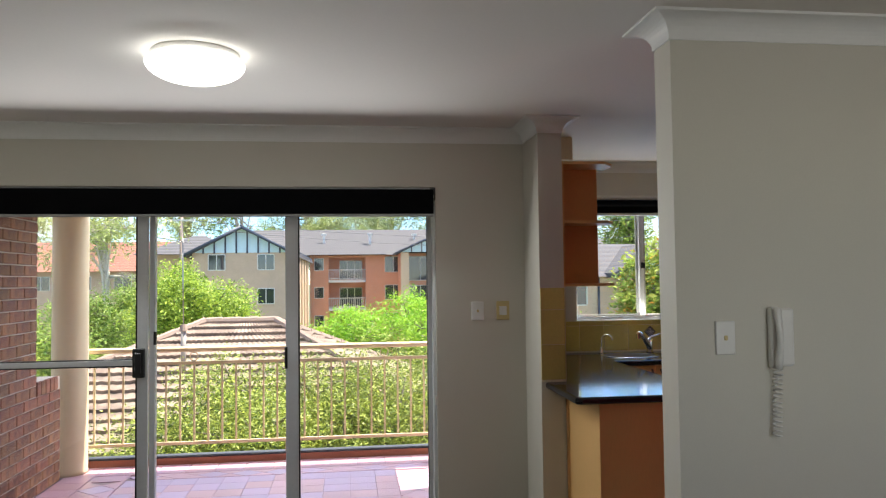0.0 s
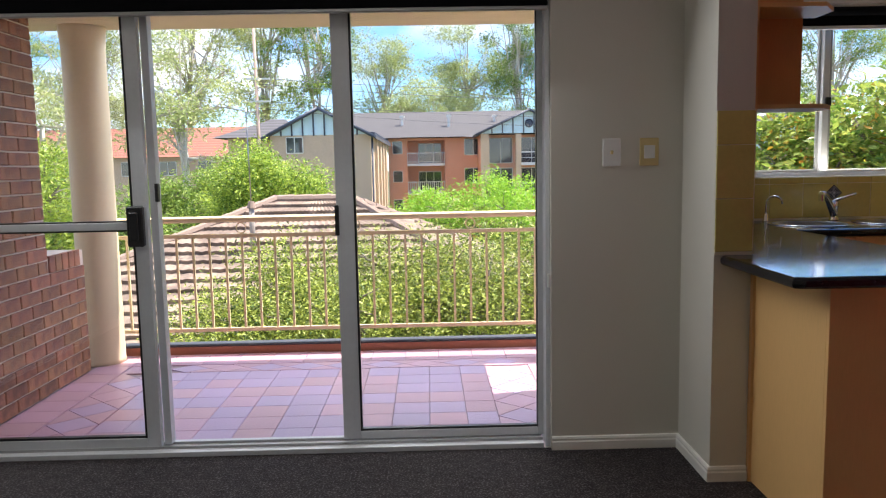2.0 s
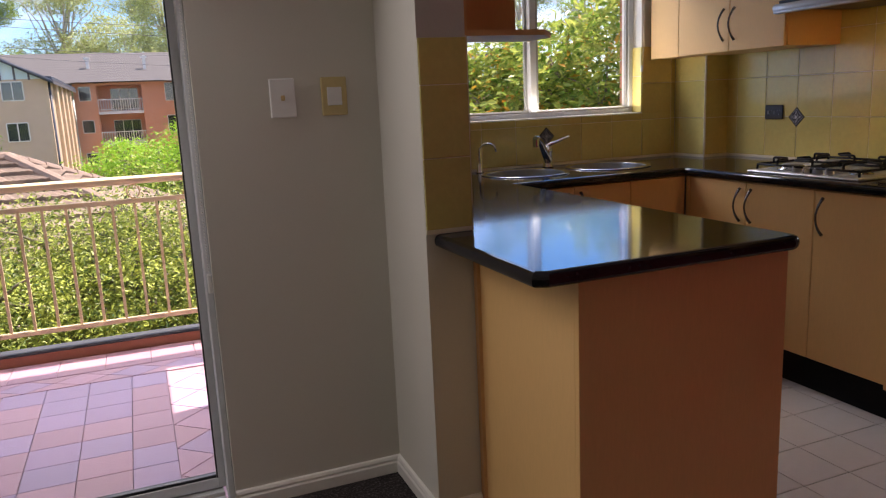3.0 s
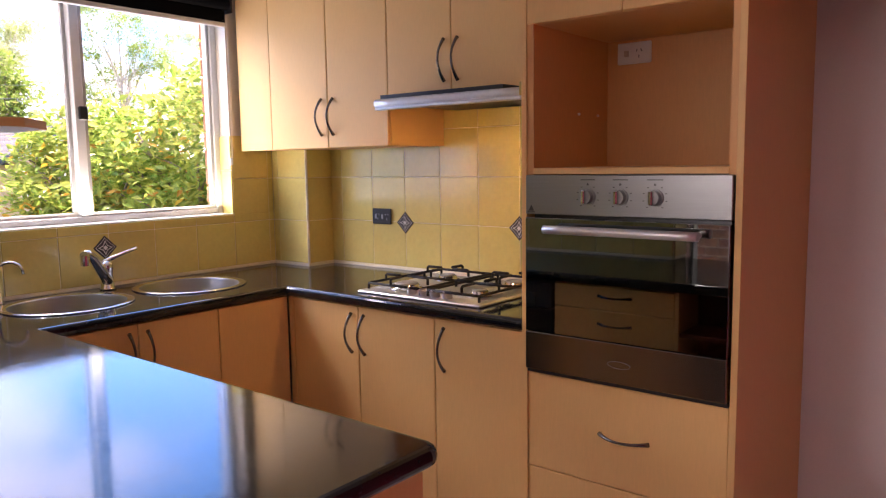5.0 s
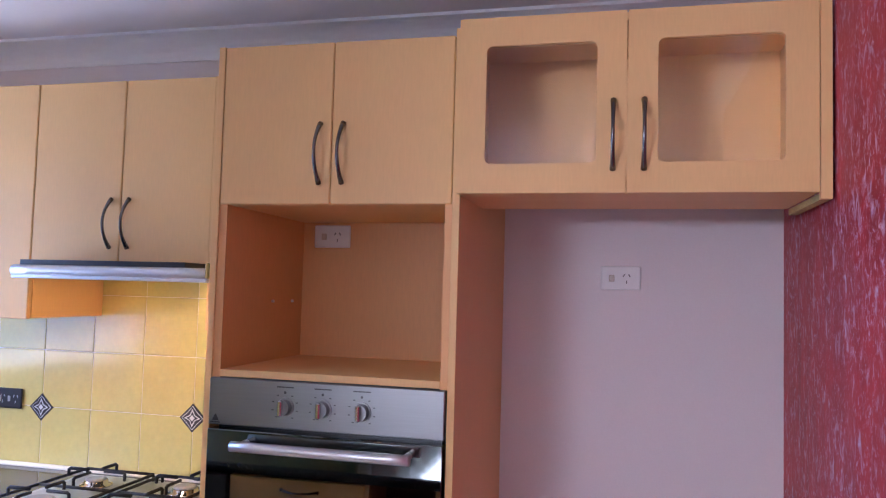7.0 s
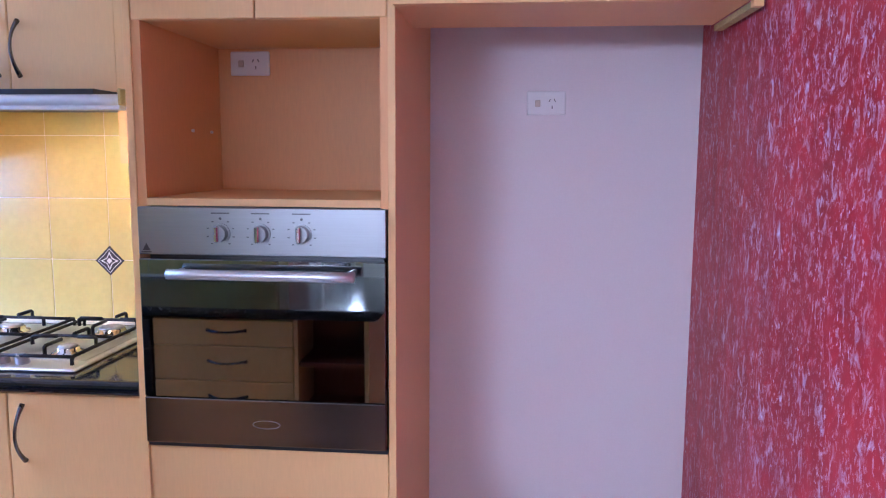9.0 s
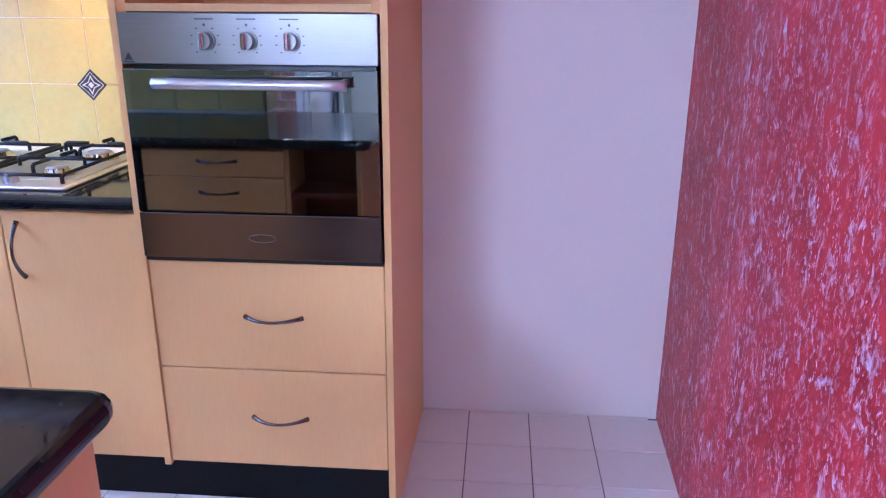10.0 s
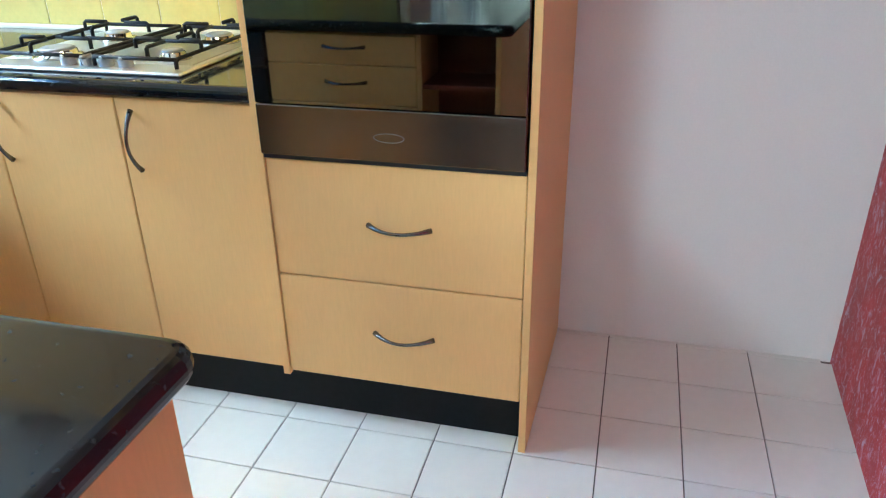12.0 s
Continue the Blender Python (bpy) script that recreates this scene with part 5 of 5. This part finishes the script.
def clump_set(seed, cx, cy, cz, rx, ry, rz, n, s0, s1):
    rg = random.Random(seed)
    out = []
    while len(out) < n:
        a = [rg.uniform(-1, 1) for _ in range(3)]
        if sum(q * q for q in a) <= 1:
            s = rg.uniform(s0, s1)
            out.append((cx + a[0] * rx, cy + a[1] * ry, cz + a[2] * rz, s * 1.15, s * 1.15, s * 0.8))
    return out


GZ = -7.0
ground = solid("ground", boxes((-900, 900, 4.9, 1800, GZ - 0.5, GZ)), mat("garden_ground", (0.09, 0.12, 0.045), 0.95, var=0.35, scale=0.6, fine=8, col2=(0.16, 0.14, 0.10), mix_scale=0.3), "garden lawn and paths below", "ground")
solid("building_face", boxes((-8, -2.6, YL + 0.22, YL + 0.4, GZ, 2.3), (-2.6, 2.75, YL + 0.25, KY + 0.05, GZ, BFZ - 0.25), (2.75, 9, YK + 0.25, YK + 0.4, GZ, 1.0)), mat("own_brick", (0.28, 0.13, 0.09), 0.9, var=0.2), "brick face of own building below", "facade")

# near shrub tree below the railing, and its neighbours
tree("shrub_tree", 0.6, 8.2, GZ, clump_set(3, 0.7, 8.0, -0.5, 3.3, 1.2, 1.0, 74, 0.45, 0.7) + clump_set(34, -1.0, 7.9, -0.95, 1.3, 0.8, 0.7, 18, 0.45, 0.7) + clump_set(33, -1.2, 7.6, -1.9, 1.6, 0.8, 0.7, 14, 0.5, 0.7), 0.052, 240000, L_BUSH, 11,
     "dense olive green tree just past railing", r=0.16)
tree("shrub_tree", 3.6, 9.4, GZ, clump_set(4, 3.8, 9.0, -0.9, 1.8, 1.6, 1.5, 20, 0.5, 0.8), 0.085, 20000, L_BUSH, 12,
     "dense olive green tree beside shrub", r=0.16)
tree("garden_tree", -5.3, 23, GZ, clump_set(5, -4.9, 23, -0.4, 1.8, 1.8, 1.9, 30, 0.6, 1.0) + [(-4.7, 22.5, 1.2, 0.9, 1.0, .7), (-5.2, 23, 1.7, 0.8, 0.8, .6)], 0.12, 60000, L_GREEN, 13,
     "leafy bright green garden tree behind roof", r=0.2)
tree("garden_tree", -9.5, 19, GZ, clump_set(6, -8.8, 19, -1.0, 2.6, 1.6, 1.8, 30, 0.6, 1.0), 0.13, 34000, L_DARK, 14, "mid green garden tree", r=0.2)
tree("garden_tree", -7.4, 14.3, GZ, clump_set(16, -7.9, 14, 0.5, 1.7, 1.4, 1.6, 40, 0.45, 0.8), 0.10, 44000, L_GREEN, 24, "yellow green garden tree near column", r=0.2)
tree("garden_tree", 3.4, 30, GZ, clump_set(7, 3.6, 30, -0.9, 3.9, 2.4, 1.2, 30, 0.8, 1.2), 0.15, 40000, L_LIME, 15, "wide bright green tree crown before flats", r=0.25)
tree("garden_tree", 9.0, 26, GZ, clump_set(8, 9.2, 26, -2.1, 2.0, 1.6, 1.1, 22, 0.6, 1.0), 0.14, 22000, L_LIME, 16, "bright green bush by tan flats", r=0.2)
tree("garden_tree", -8.6, 30, GZ, clump_set(18, -9.0, 30, -0.4, 3.0, 1.6, 1.8, 34, 0.7, 1.1), 0.14, 44000, L_DARK, 27, "mid green garden tree behind house roof", r=0.2)
# broad-leaved tree at the kitchen window
mag = clump_set(9, 7.0, 7.6, 0.9, 1.6, 1.4, 2.0, 50, 0.35, 0.6) + clump_set(10, 5.4, 7.4, -0.1, 0.85, 0.8, 0.95, 18, 0.28, 0.45) + clump_set(19, 5.9, 9.2, 1.2, 0.8, 0.6, 0.7, 16, 0.3, 0.5)
mt = tree("magnolia_tree", 6.2, 7.8, GZ, mag, 0.125, 38000, L_MAG, 17, "broad-leaved yellow green tree outside kitchen window", r=0.13, slim=0.42)
leaf_cloud("old_leaves", mag, 0.12, 3000, L_ORANGE, mt, 31)

# tall gums along the skyline
for k, (x, y, top, w) in enumerate(((-46, 84, 22, 8), (-34, 78, 24, 8), (-27, 88, 27, 8), (-19, 92, 30, 7), (-12, 86, 25, 6), (-5, 96, 19, 6), (1, 90, 12, 6), (6, 98, 22, 6),
                                    (12, 92, 26, 6), (21, 100, 14, 6), (28, 92, 19, 7), (38, 96, 22, 8), (50, 90, 24, 9), (64, 96, 22, 9), (-60, 90, 24, 9))):
    cl = clump_set(40 + k, x, y, top * 0.6, w * 0.85, 3, top * 0.42, 40, 0.9, 1.9)
    tree("gum_tree", x, y, GZ, cl, 0.33, 20000, L_GUM if k % 4 else L_DARK, 60 + k, "tall pale-barked gum tree on skyline", BARKP, 0.27, 0.35, 0.32, 1, "skyline gum trees")
cl = clump_set(80, -10.5, 34, 4.6, 3.4, 1.5, 3.4, 12, 0.8, 1.3)
tree("gum_tree", -10.8, 34, GZ, cl, 0.26, 4200, L_GUM, 90, "thin half-bare gum tree with pale branches", BARKP, 0.22, 0.3, 0.3, 7)
cl = clump_set(81, -17.5, 34, 4.0, 3.0, 1.5, 3.6, 10, 0.8, 1.3)
tree("gum_tree", -17.5, 34, GZ, cl, 0.26, 3200, L_GUM, 91, "thin half-bare gum tree behind column", BARKP, 0.2, 0.3, 0.3, 6)
tree("conifer_tree", 25, 60, GZ, clump_set(82, 25, 60, 6, 1.6, 1.6, 5.0, 16, 0.9, 1.5), 0.4, 5000, L_DARK, 92, "dark pointed conifer far off", r=0.3)

# ---- neighbour house roof ----
RTILE = mat("weathered_roof_tile", (0.29, 0.225, 0.18), 0.85, var=0.3, scale=2.5, fine=20, col2=(0.18, 0.135, 0.11), mix_scale=2.2, bump=0.3, bump_scale=20)
RIDGE = mat("ridge_cap", (0.30, 0.225, 0.185), 0.85, var=0.2)
hs = thing("neighbour_house", (-1.8, 14, GZ), "low house with hipped weathered terracotta tile roof", "house")
RX0, RX1, RYC, RZ = -2.55, -1.05, 14.0, 0.62
EX0, EX1, EY0, EY1, EZ = -7.6, 3.2, 8.9, 19.1, -1.4
part("wall", boxes((EX0 + 0.5, EX1 - 0.5, EY0 + 0.5, EY1 - 0.5, GZ, EZ + 0.15)), mat("house_brick", (0.4, 0.28, 0.2), 0.9, var=0.15), hs)


def roof_plane(a, b, c, d, n, name="tile_course"):
    """A roof slope from eave a-b to ridge d-c in n courses of rolled tiles with stepped butts."""
    a, b, c, d = (Vector(p) for p in (a, b, c, d))
    up = (b - a).cross(d - a).normalized()
    if up.z < 0:
        up = -up
    m = max(8, int((b - a).length / 0.17))
    for j in range(n):
        p0, p1 = a.lerp(d, j / n), b.lerp(c, j / n)
        q0, q1 = a.lerp(d, (j + 1.06) / n), b.lerp(c, (j + 1.06) / n)
        wid = (p1 - p0).length
        if wid < 0.1:
            continue
        bm = bmesh.new()
        lo, mid, hi = [], [], []
        for i in range(m + 1):
            u = i / m
            wob = 0.018 if i % 2 else 0.0
            lo.append(bm.verts.new(p0.lerp(p1, u) + up * 0.0))
            mid.append(bm.verts.new(p0.lerp(p1, u) + up * (0.07 + wob)))
            hi.append(bm.verts.new(q0.lerp(q1, u) + up * (wob)))
        for i in range(m):
            bm.faces.new((lo[i], lo[i + 1], mid[i + 1], mid[i]))
            bm.faces.new((mid[i], mid[i + 1], hi[i + 1], hi[i]))
        part(name, bm, RTILE, hs)


C = [(EX0, EY0, EZ), (EX1, EY0, EZ), (EX1, EY1, EZ), (EX0, EY1, EZ)]
R0, R1 = (RX0, RYC, RZ), (RX1, RYC, RZ)
roof_plane(C[0], C[1], R1, R0, 17)
roof_plane(C[1], C[2], R1, R1, 17)
roof_plane(C[2], C[3], R0, R1, 17)
roof_plane(C[3], C[0], R0, R0, 17)
for a, b in ((R0, R1), (C[0], R0), (C[1], R1), (C[2], R1), (C[3], R0)):
    a, b = Vector(a), Vector(b)
    n = max(2, int((b - a).length / 0.36))
    for k in range(n):
        part("ridge_cap", cyl(bmesh.new(), a.lerp(b, k / n) + Vector((0, 0, 0.05)), a.lerp(b, (k + 1) / n) + Vector((0, 0, 0.05)), 0.075, 0.09, 8), RIDGE, hs)
part("gutter", boxes((EX0 - 0.1, EX1 + 0.1, EY0 - 0.12, EY0, EZ - 0.1, EZ + 0.02)), RIDGE, hs)
ant = thing("roof_antenna", (-2.55, 12.0, 0.0), "tall thin roof antenna on house", "antenna")
bm = bmesh.new()
tube(bm, [(-2.55, 11.9, -0.15), (-2.55, 11.9, 0.62)], 0.05, 8)
part("flue", bm, mat("galvanised", (0.4, 0.36, 0.32), 0.6, 0.3), ant)
bm = bmesh.new()
tube(bm, [(-2.55, 11.9, 0.6), (-2.57, 11.9, 2.35)], 0.013, 6)
part("mast", bm, STEEL, ant)
bm = bmesh.new()
tube(bm, [(-3.05, 11.9, 2.36), (-2.40, 11.9, 2.25)], 0.008, 5)
for k in range(6):
    tube(bm, [(-3.0 + 0.1 * k, 11.7, 2.35 - 0.017 * k), (-3.0 + 0.1 * k, 12.1, 2.35 - 0.017 * k)], 0.005, 4)
part("aerial", bm, STEEL, ant)
bm = bmesh.new()
cyl(bm, (-2.55, 11.9, 0.6), (-2.55, 11.9, 0.72), 0.08, 0.05, 10)
part("cowl", bm, RIDGE, ant)

# ---- flats across the way ----
TAN = mat("tan_brick", (0.58, 0.44, 0.33), 0.9, var=0.12, scale=1.5, fine=25)
REDB = mat("red_brick", (0.70, 0.36, 0.24), 0.9, var=0.12, scale=1.5, fine=25)
GREYROOF = mat("grey_roof_tile", (0.085, 0.085, 0.095), 0.8, var=0.25, scale=1.2, fine=12, bump=0.4, bump_scale=6, stretch=(1, 1, 3))
REDROOF = mat("red_roof_tile", (0.28, 0.115, 0.085), 0.85, var=0.2, scale=1, fine=10)
# shading of the tile courses put into the colour as bands; slopes stay flat
for m in (GREYROOF, REDROOF):
    n, l = m.node_tree.nodes, m.node_tree.links
    at, band, shade, dim = n.new("ShaderNodeTexCoord"), n.new("ShaderNodeTexWave"), n.new("ShaderNodeMapRange"), n.new("ShaderNodeHueSaturation")
    band.bands_direction, band.wave_profile = "Z", "SAW"
    band.inputs["Scale"].default_value, band.inputs["Distortion"].default_value, band.inputs["Detail Scale"].default_value = 1.25, 0.5, 3.0
    shade.inputs["To Min"].default_value, shade.inputs["To Max"].default_value = 0.6, 1.35
    l.new(at.outputs["Object"], band.inputs["Vector"])
    l.new(band.outputs["Fac"], shade.inputs["Value"])
    l.new(shade.outputs["Result"], dim.inputs["Value"])
    b = n["Principled BSDF"].inputs["Base Color"]
    l.new(b.links[0].from_socket, dim.inputs["Color"])
    l.new(dim.outputs["Color"], b)
PALEB = mat("pale_blue_boards", (0.58, 0.78, 0.88), 0.6, var=0.05)
NAVY = mat("navy_trim", (0.05, 0.07, 0.11), 0.5, var=0.1)
DGLASS = mat("dark_window_glass", (0.03, 0.04, 0.05), 0.05, var=0.1, spec=1.0)
FRAMEW = mat("window_frame_white", (0.7, 0.7, 0.68), 0.5, var=0.05)


def window(parent, x0, x1, y, z0, z1, lights=2):
    w = part("window", boxes((x0, x1, y - 0.02, y + 0.1, z0, z1)), DGLASS, parent)
    d = 0.055
    fr = [(x0, x1, y - 0.06, y + 0.02, z0, z0 + d), (x0, x1, y - 0.06, y + 0.02, z1 - d, z1)]
    fr += [(x0 + (x1 - x0) * k / lights - d / 2, x0 + (x1 - x0) * k / lights + d / 2, y - 0.06, y + 0.02, z0 + d, z1 - d) for k in range(lights + 1)]
    part("frame", boxes(*fr), FRAMEW, w, "white aluminium frame")
    return w


def gable(parent, x0, x1, y, ze, zp, back):
    """A boarded gable front with dark battens and a pitched roof running back."""
    xc = (x0 + x1) / 2
    bm = bmesh.new()
    f = [bm.verts.new(p) for p in ((x0, y, ze), (x1, y, ze), (xc, y, zp))]
    b = [bm.verts.new((v.co.x, y + 0.2, v.co.z)) for v in f]
    bm.faces.new(f)
    bm.faces.new(b[::-1])
    part("gable_panel", bm, PALEB, parent, "pale blue gable boards")
    n = 9
    for k in range(1, n):
        x = x0 + (x1 - x0) * k / n
        h = (zp - ze) * (1 - abs(x - xc) / (xc - x0))
        part("batten", boxes((x - 0.05, x + 0.05, y - 0.05, y - 0.002, ze, ze + h)), NAVY, parent)
    for sx, xe in ((-1, x0), (1, x1)):
        bm = bmesh.new()
        o = 0.5
        e = Vector((xe + sx * o, 0, ze - o * (zp - ze) / (xc - x0)))
        p = [(e.x, y - 0.45, e.z), (xc, y - 0.45, zp), (xc, back, zp), (e.x, back, e.z)]
        lo = [bm.verts.new(q) for q in p]
        hi = [bm.verts.new((q[0], q[1], q[2] + 0.22)) for q in p]
        bm.faces.new(lo[::-1])
        bm.faces.new(hi)
        for i in range(4):
            bm.faces.new((lo[i], lo[(i + 1) % 4], hi[(i + 1) % 4], hi[i]))
        part("roof", bm, GREYROOF, parent)
        bm = bmesh.new()
        tube(bm, [(e.x, y - 0.47, e.z + 0.1), (xc, y - 0.47, zp + 0.1)], 0.13, 4)
        part("barge_board", bm, NAVY, parent)


def hip(parent, x0, x1, y0, y1, ze, zr, m, inset):
    bm = bmesh.new()
    yc = (y0 + y1) / 2
    v = [bm.verts.new(p) for p in ((x0, y0, ze), (x1, y0, ze), (x1, y1, ze), (x0, y1, ze), (x0 + inset, yc, zr), (x1 - inset, yc, zr))]
    for f in ((0, 1, 5, 4), (1, 2, 5), (2, 3, 4, 5), (3, 0, 4), (3, 2, 1, 0)):
        bm.faces.new([v[i] for i in f])
    part("roof", bm, m, parent)


fa = thing("apartment_building", (-6.3, 46.7, GZ), "tan brick flats with pale blue gable", "building")
part("wall", boxes((-9.4, -3.2, 46.7, 66, GZ, 3.4)), TAN, fa)
part("wall", boxes((-12.8, -9.4, 49.5, 66, GZ, 3.4)), TAN, fa)
gable(fa, -9.4, -3.2, 46.7, 3.35, 4.95, 66)
hip(fa, -13.6, -7.5, 48.5, 62, 3.4, 5.0, GREYROOF, 2.6)
for z0, z1 in ((2.25, 3.3), (0.05, 1.1), (-2.2, -1.1)):
    window(fa, -5.3, -4.25, 46.7, z0, z1)
    window(fa, -8.4, -7.35, 46.7, z0, z1)
# sunlight on the flank put into a paler brick colour
CREAMB = mat("sunlit_cream_brick", (0.62, 0.47, 0.33), 0.9, var=0.1, fine=25)
part("side_wall", boxes((-3.2, -3.05, 46.72, 66, GZ, 3.4)), CREAMB, fa)
for y in (50, 53.5, 57, 60.5):
    part("pilaster", boxes((-3.05, -2.85, y, y + 1.1, GZ, 3.3)), CREAMB, fa)
    part("side_window", boxes((-3.06, -3.03, y + 1.6, y + 2.6, 2.1, 3.1)), DGLASS, fa)
    part("side_window", boxes((-3.06, -3.03, y + 1.6, y + 2.6, -0.1, 0.9)), DGLASS, fa)
bm = bmesh.new()
tube(bm, [(-3.0, 47.2, 3.3), (-3.0, 47.2, GZ)], 0.07, 6)
part("downpipe", bm, NAVY, fa)
part("gutter", boxes((-3.2, -2.75, 46.2, 66, 3.3, 3.5)), NAVY, fa)

fb = thing("apartment_building", (5, 68, GZ), "red brick flats with balconies and grey tiled roof", "building")
part("wall", boxes((-3.0, -1.3, 67, 80, GZ, 3.9), (2.1, 6.2, 67, 80, GZ, 3.9), (-1.3, 2.1, 69, 80, GZ, 3.9), (-1.3, 2.1, 67, 69, 3.66, 3.9)), REDB, fb)
hip(fb, -16.0, 30, 65.9, 84, 3.85, 6.75, GREYROOF, 7)
hip(fb, -3.0, 4.0, 65.8, 74, 3.9, 5.3, GREYROOF, 3.3)
for z in (1.35, -1.25, -3.85):
    bl = part("balcony", boxes((-1.3, 2.1, 66.6, 69, z, z + 0.22)), FRAMEW, fb)
    part("rail", boxes((-1.3, 2.1, 66.62, 66.68, z + 1.12, z + 1.2), (-1.3, 2.1, 66.62, 66.68, z + 0.35, z + 0.4)), FRAMEW, bl)
    bm = bmesh.new()
    for k in range(19):
        box(bm, -1.25 + 0.183 * k - 0.02, -1.25 + 0.183 * k + 0.02, 66.63, 66.67, z + 0.22, z + 1.15)
    part("balusters", bm, FRAMEW, bl)["kind"] = "stuff"
    window(fb, -0.3, 1.8, 69, z + 0.25, z + 2.1, 3)
for z0, z1 in ((2.25, 3.75), (-0.3, 1.1), (-2.9, -1.5)):
    window(fb, 3.9, 5.5, 67, z0, z1)
    window(fb, -2.6, -1.75, 67, z0 + 0.2, z1 - 0.15, 1)
fc = thing("apartment_building", (9.2, 62, GZ), "red brick flats wing with pale blue gable", "building")
part("wall", boxes((5.1, 5.6, 62, 70, GZ, 3.9), (12.6, 20, 62, 70, GZ, 3.9), (5.6, 12.6, 64, 70, GZ, 3.9)), REDB, fc)
part("pier", boxes((5.05, 5.75, 61.9, 62.5, GZ, 3.9), (8.0, 8.45, 61.9, 62.4, GZ, 3.9)), CREAMB, fc)
gable(fc, 5.1, 13.1, 62, 3.95, 5.75, 72)
bm = bmesh.new()
lathe(bm, (0, 0, 0), [(0.01, 0.0), (0.36, 0.0), (0.36, 0.08), (0.01, 0.08)], 20)
bm.transform(Matrix.Translation((9.1, 61.93, 4.75)) @ Matrix.Rotation(radians(90), 4, "X"))
part("round_vent", bm, NAVY, fc)
for z in (1.35, -1.25):
    window(fc, 5.9, 7.9, 64, z + 0.1, z + 2.3, 2)
    window(fc, 8.6, 10.6, 64, z + 0.1, z + 2.3, 2)
    part("balcony", boxes((8.4, 12.6, 61.9, 64, z - 0.1, z + 0.12)), FRAMEW, fc)
    part("balcony_rail", boxes((8.4, 12.6, 61.9, 61.96, z + 0.95, z + 1.05), (8.4, 12.6, 61.9, 61.96, z + 0.5, z + 0.55)), FRAMEW, fc)
fd = thing("apartment_building", (-30, 60, GZ), "far low building with red tiled roof", "building")
part("wall", boxes((-44, -11, 68, 80, GZ, 2.6)), TAN, fd)
hip(fd, -45, -10, 67, 82, 2.6, 5.6, REDROOF, 6)
for x in (-31, -27.5, -24, -20.5, -17):
    window(fd, x, x + 1.5, 68, 0.9, 2.2)
fe = thing("apartment_building", (14, 30, GZ), "tan brick flats with grey roof and gable, seen from kitchen", "building")
part("wall", boxes((9.6, 20, 30, 42, GZ, 1.6)), TAN, fe)
part("wing_wall", boxes((12.9, 17.1, 29.2, 30, GZ, 1.75)), TAN, fe)
hip(fe, 9.1, 20.5, 29.6, 42.4, 1.55, 3.3, GREYROOF, 4.5)
gable(fe, 12.6, 17.4, 29.2, 1.75, 2.95, 36)
for z0, z1 in ((0.35, 1.45), (-2.0, -0.8), (-4.4, -3.2)):
    window(fe, 13.2, 14.6, 29.2, z0, z1)
    window(fe, 15.4, 16.8, 29.2, z0, z1)
    window(fe, 10.2, 11.2, 30, z0 - 0.1, z1 - 0.1)
bm = bmesh.new()
tube(bm, [(11.75, 29.93, 1.5), (11.75, 29.93, GZ)], 0.05, 6)
part("downpipe", bm, NAVY, fe)
for x, y in ((-1.8, 70), (2.6, 69.5), (7, 71)):
    part("roof_vent", boxes((x - 0.12, x + 0.12, y - 0.1, y + 0.1, 4.9, 6.1), (x - 0.25, x + 0.25, y - 0.2, y + 0.2, 5.9, 6.05)), FRAMEW, fb)

# ---- pole and wires ----
pl = thing("power_pole", (-8.6, 40, GZ), "brown timber power pole with crossarms and wires", "power pole")
bm = bmesh.new()
tube(bm, [(-8.6, 40, GZ), (-8.65, 40, 9.0)], [0.13, 0.08], 10)
part("pole", bm, mat("pole_timber", (0.36, 0.28, 0.25), 0.9, var=0.2), pl)
for z in (6.1, 4.9):
    part("crossarm", boxes((-9.3, -7.9, 39.9, 40.0, z, z + 0.1)), FRAMEW, pl)
for k, (z, e) in enumerate(((6.2, 7.6), (5.9, 6.6), (5.0, 5.2), (4.6, 4.4))):
    bm = bmesh.new()
    tube(bm, [(-8.6 + 38 * u, 40 + 16 * u, z + (e - z) * u - 3.2 * u * (1 - u)) for u in (i / 14 for i in range(15))], 0.016, 4)
    part("wire", bm, NAVY, pl)
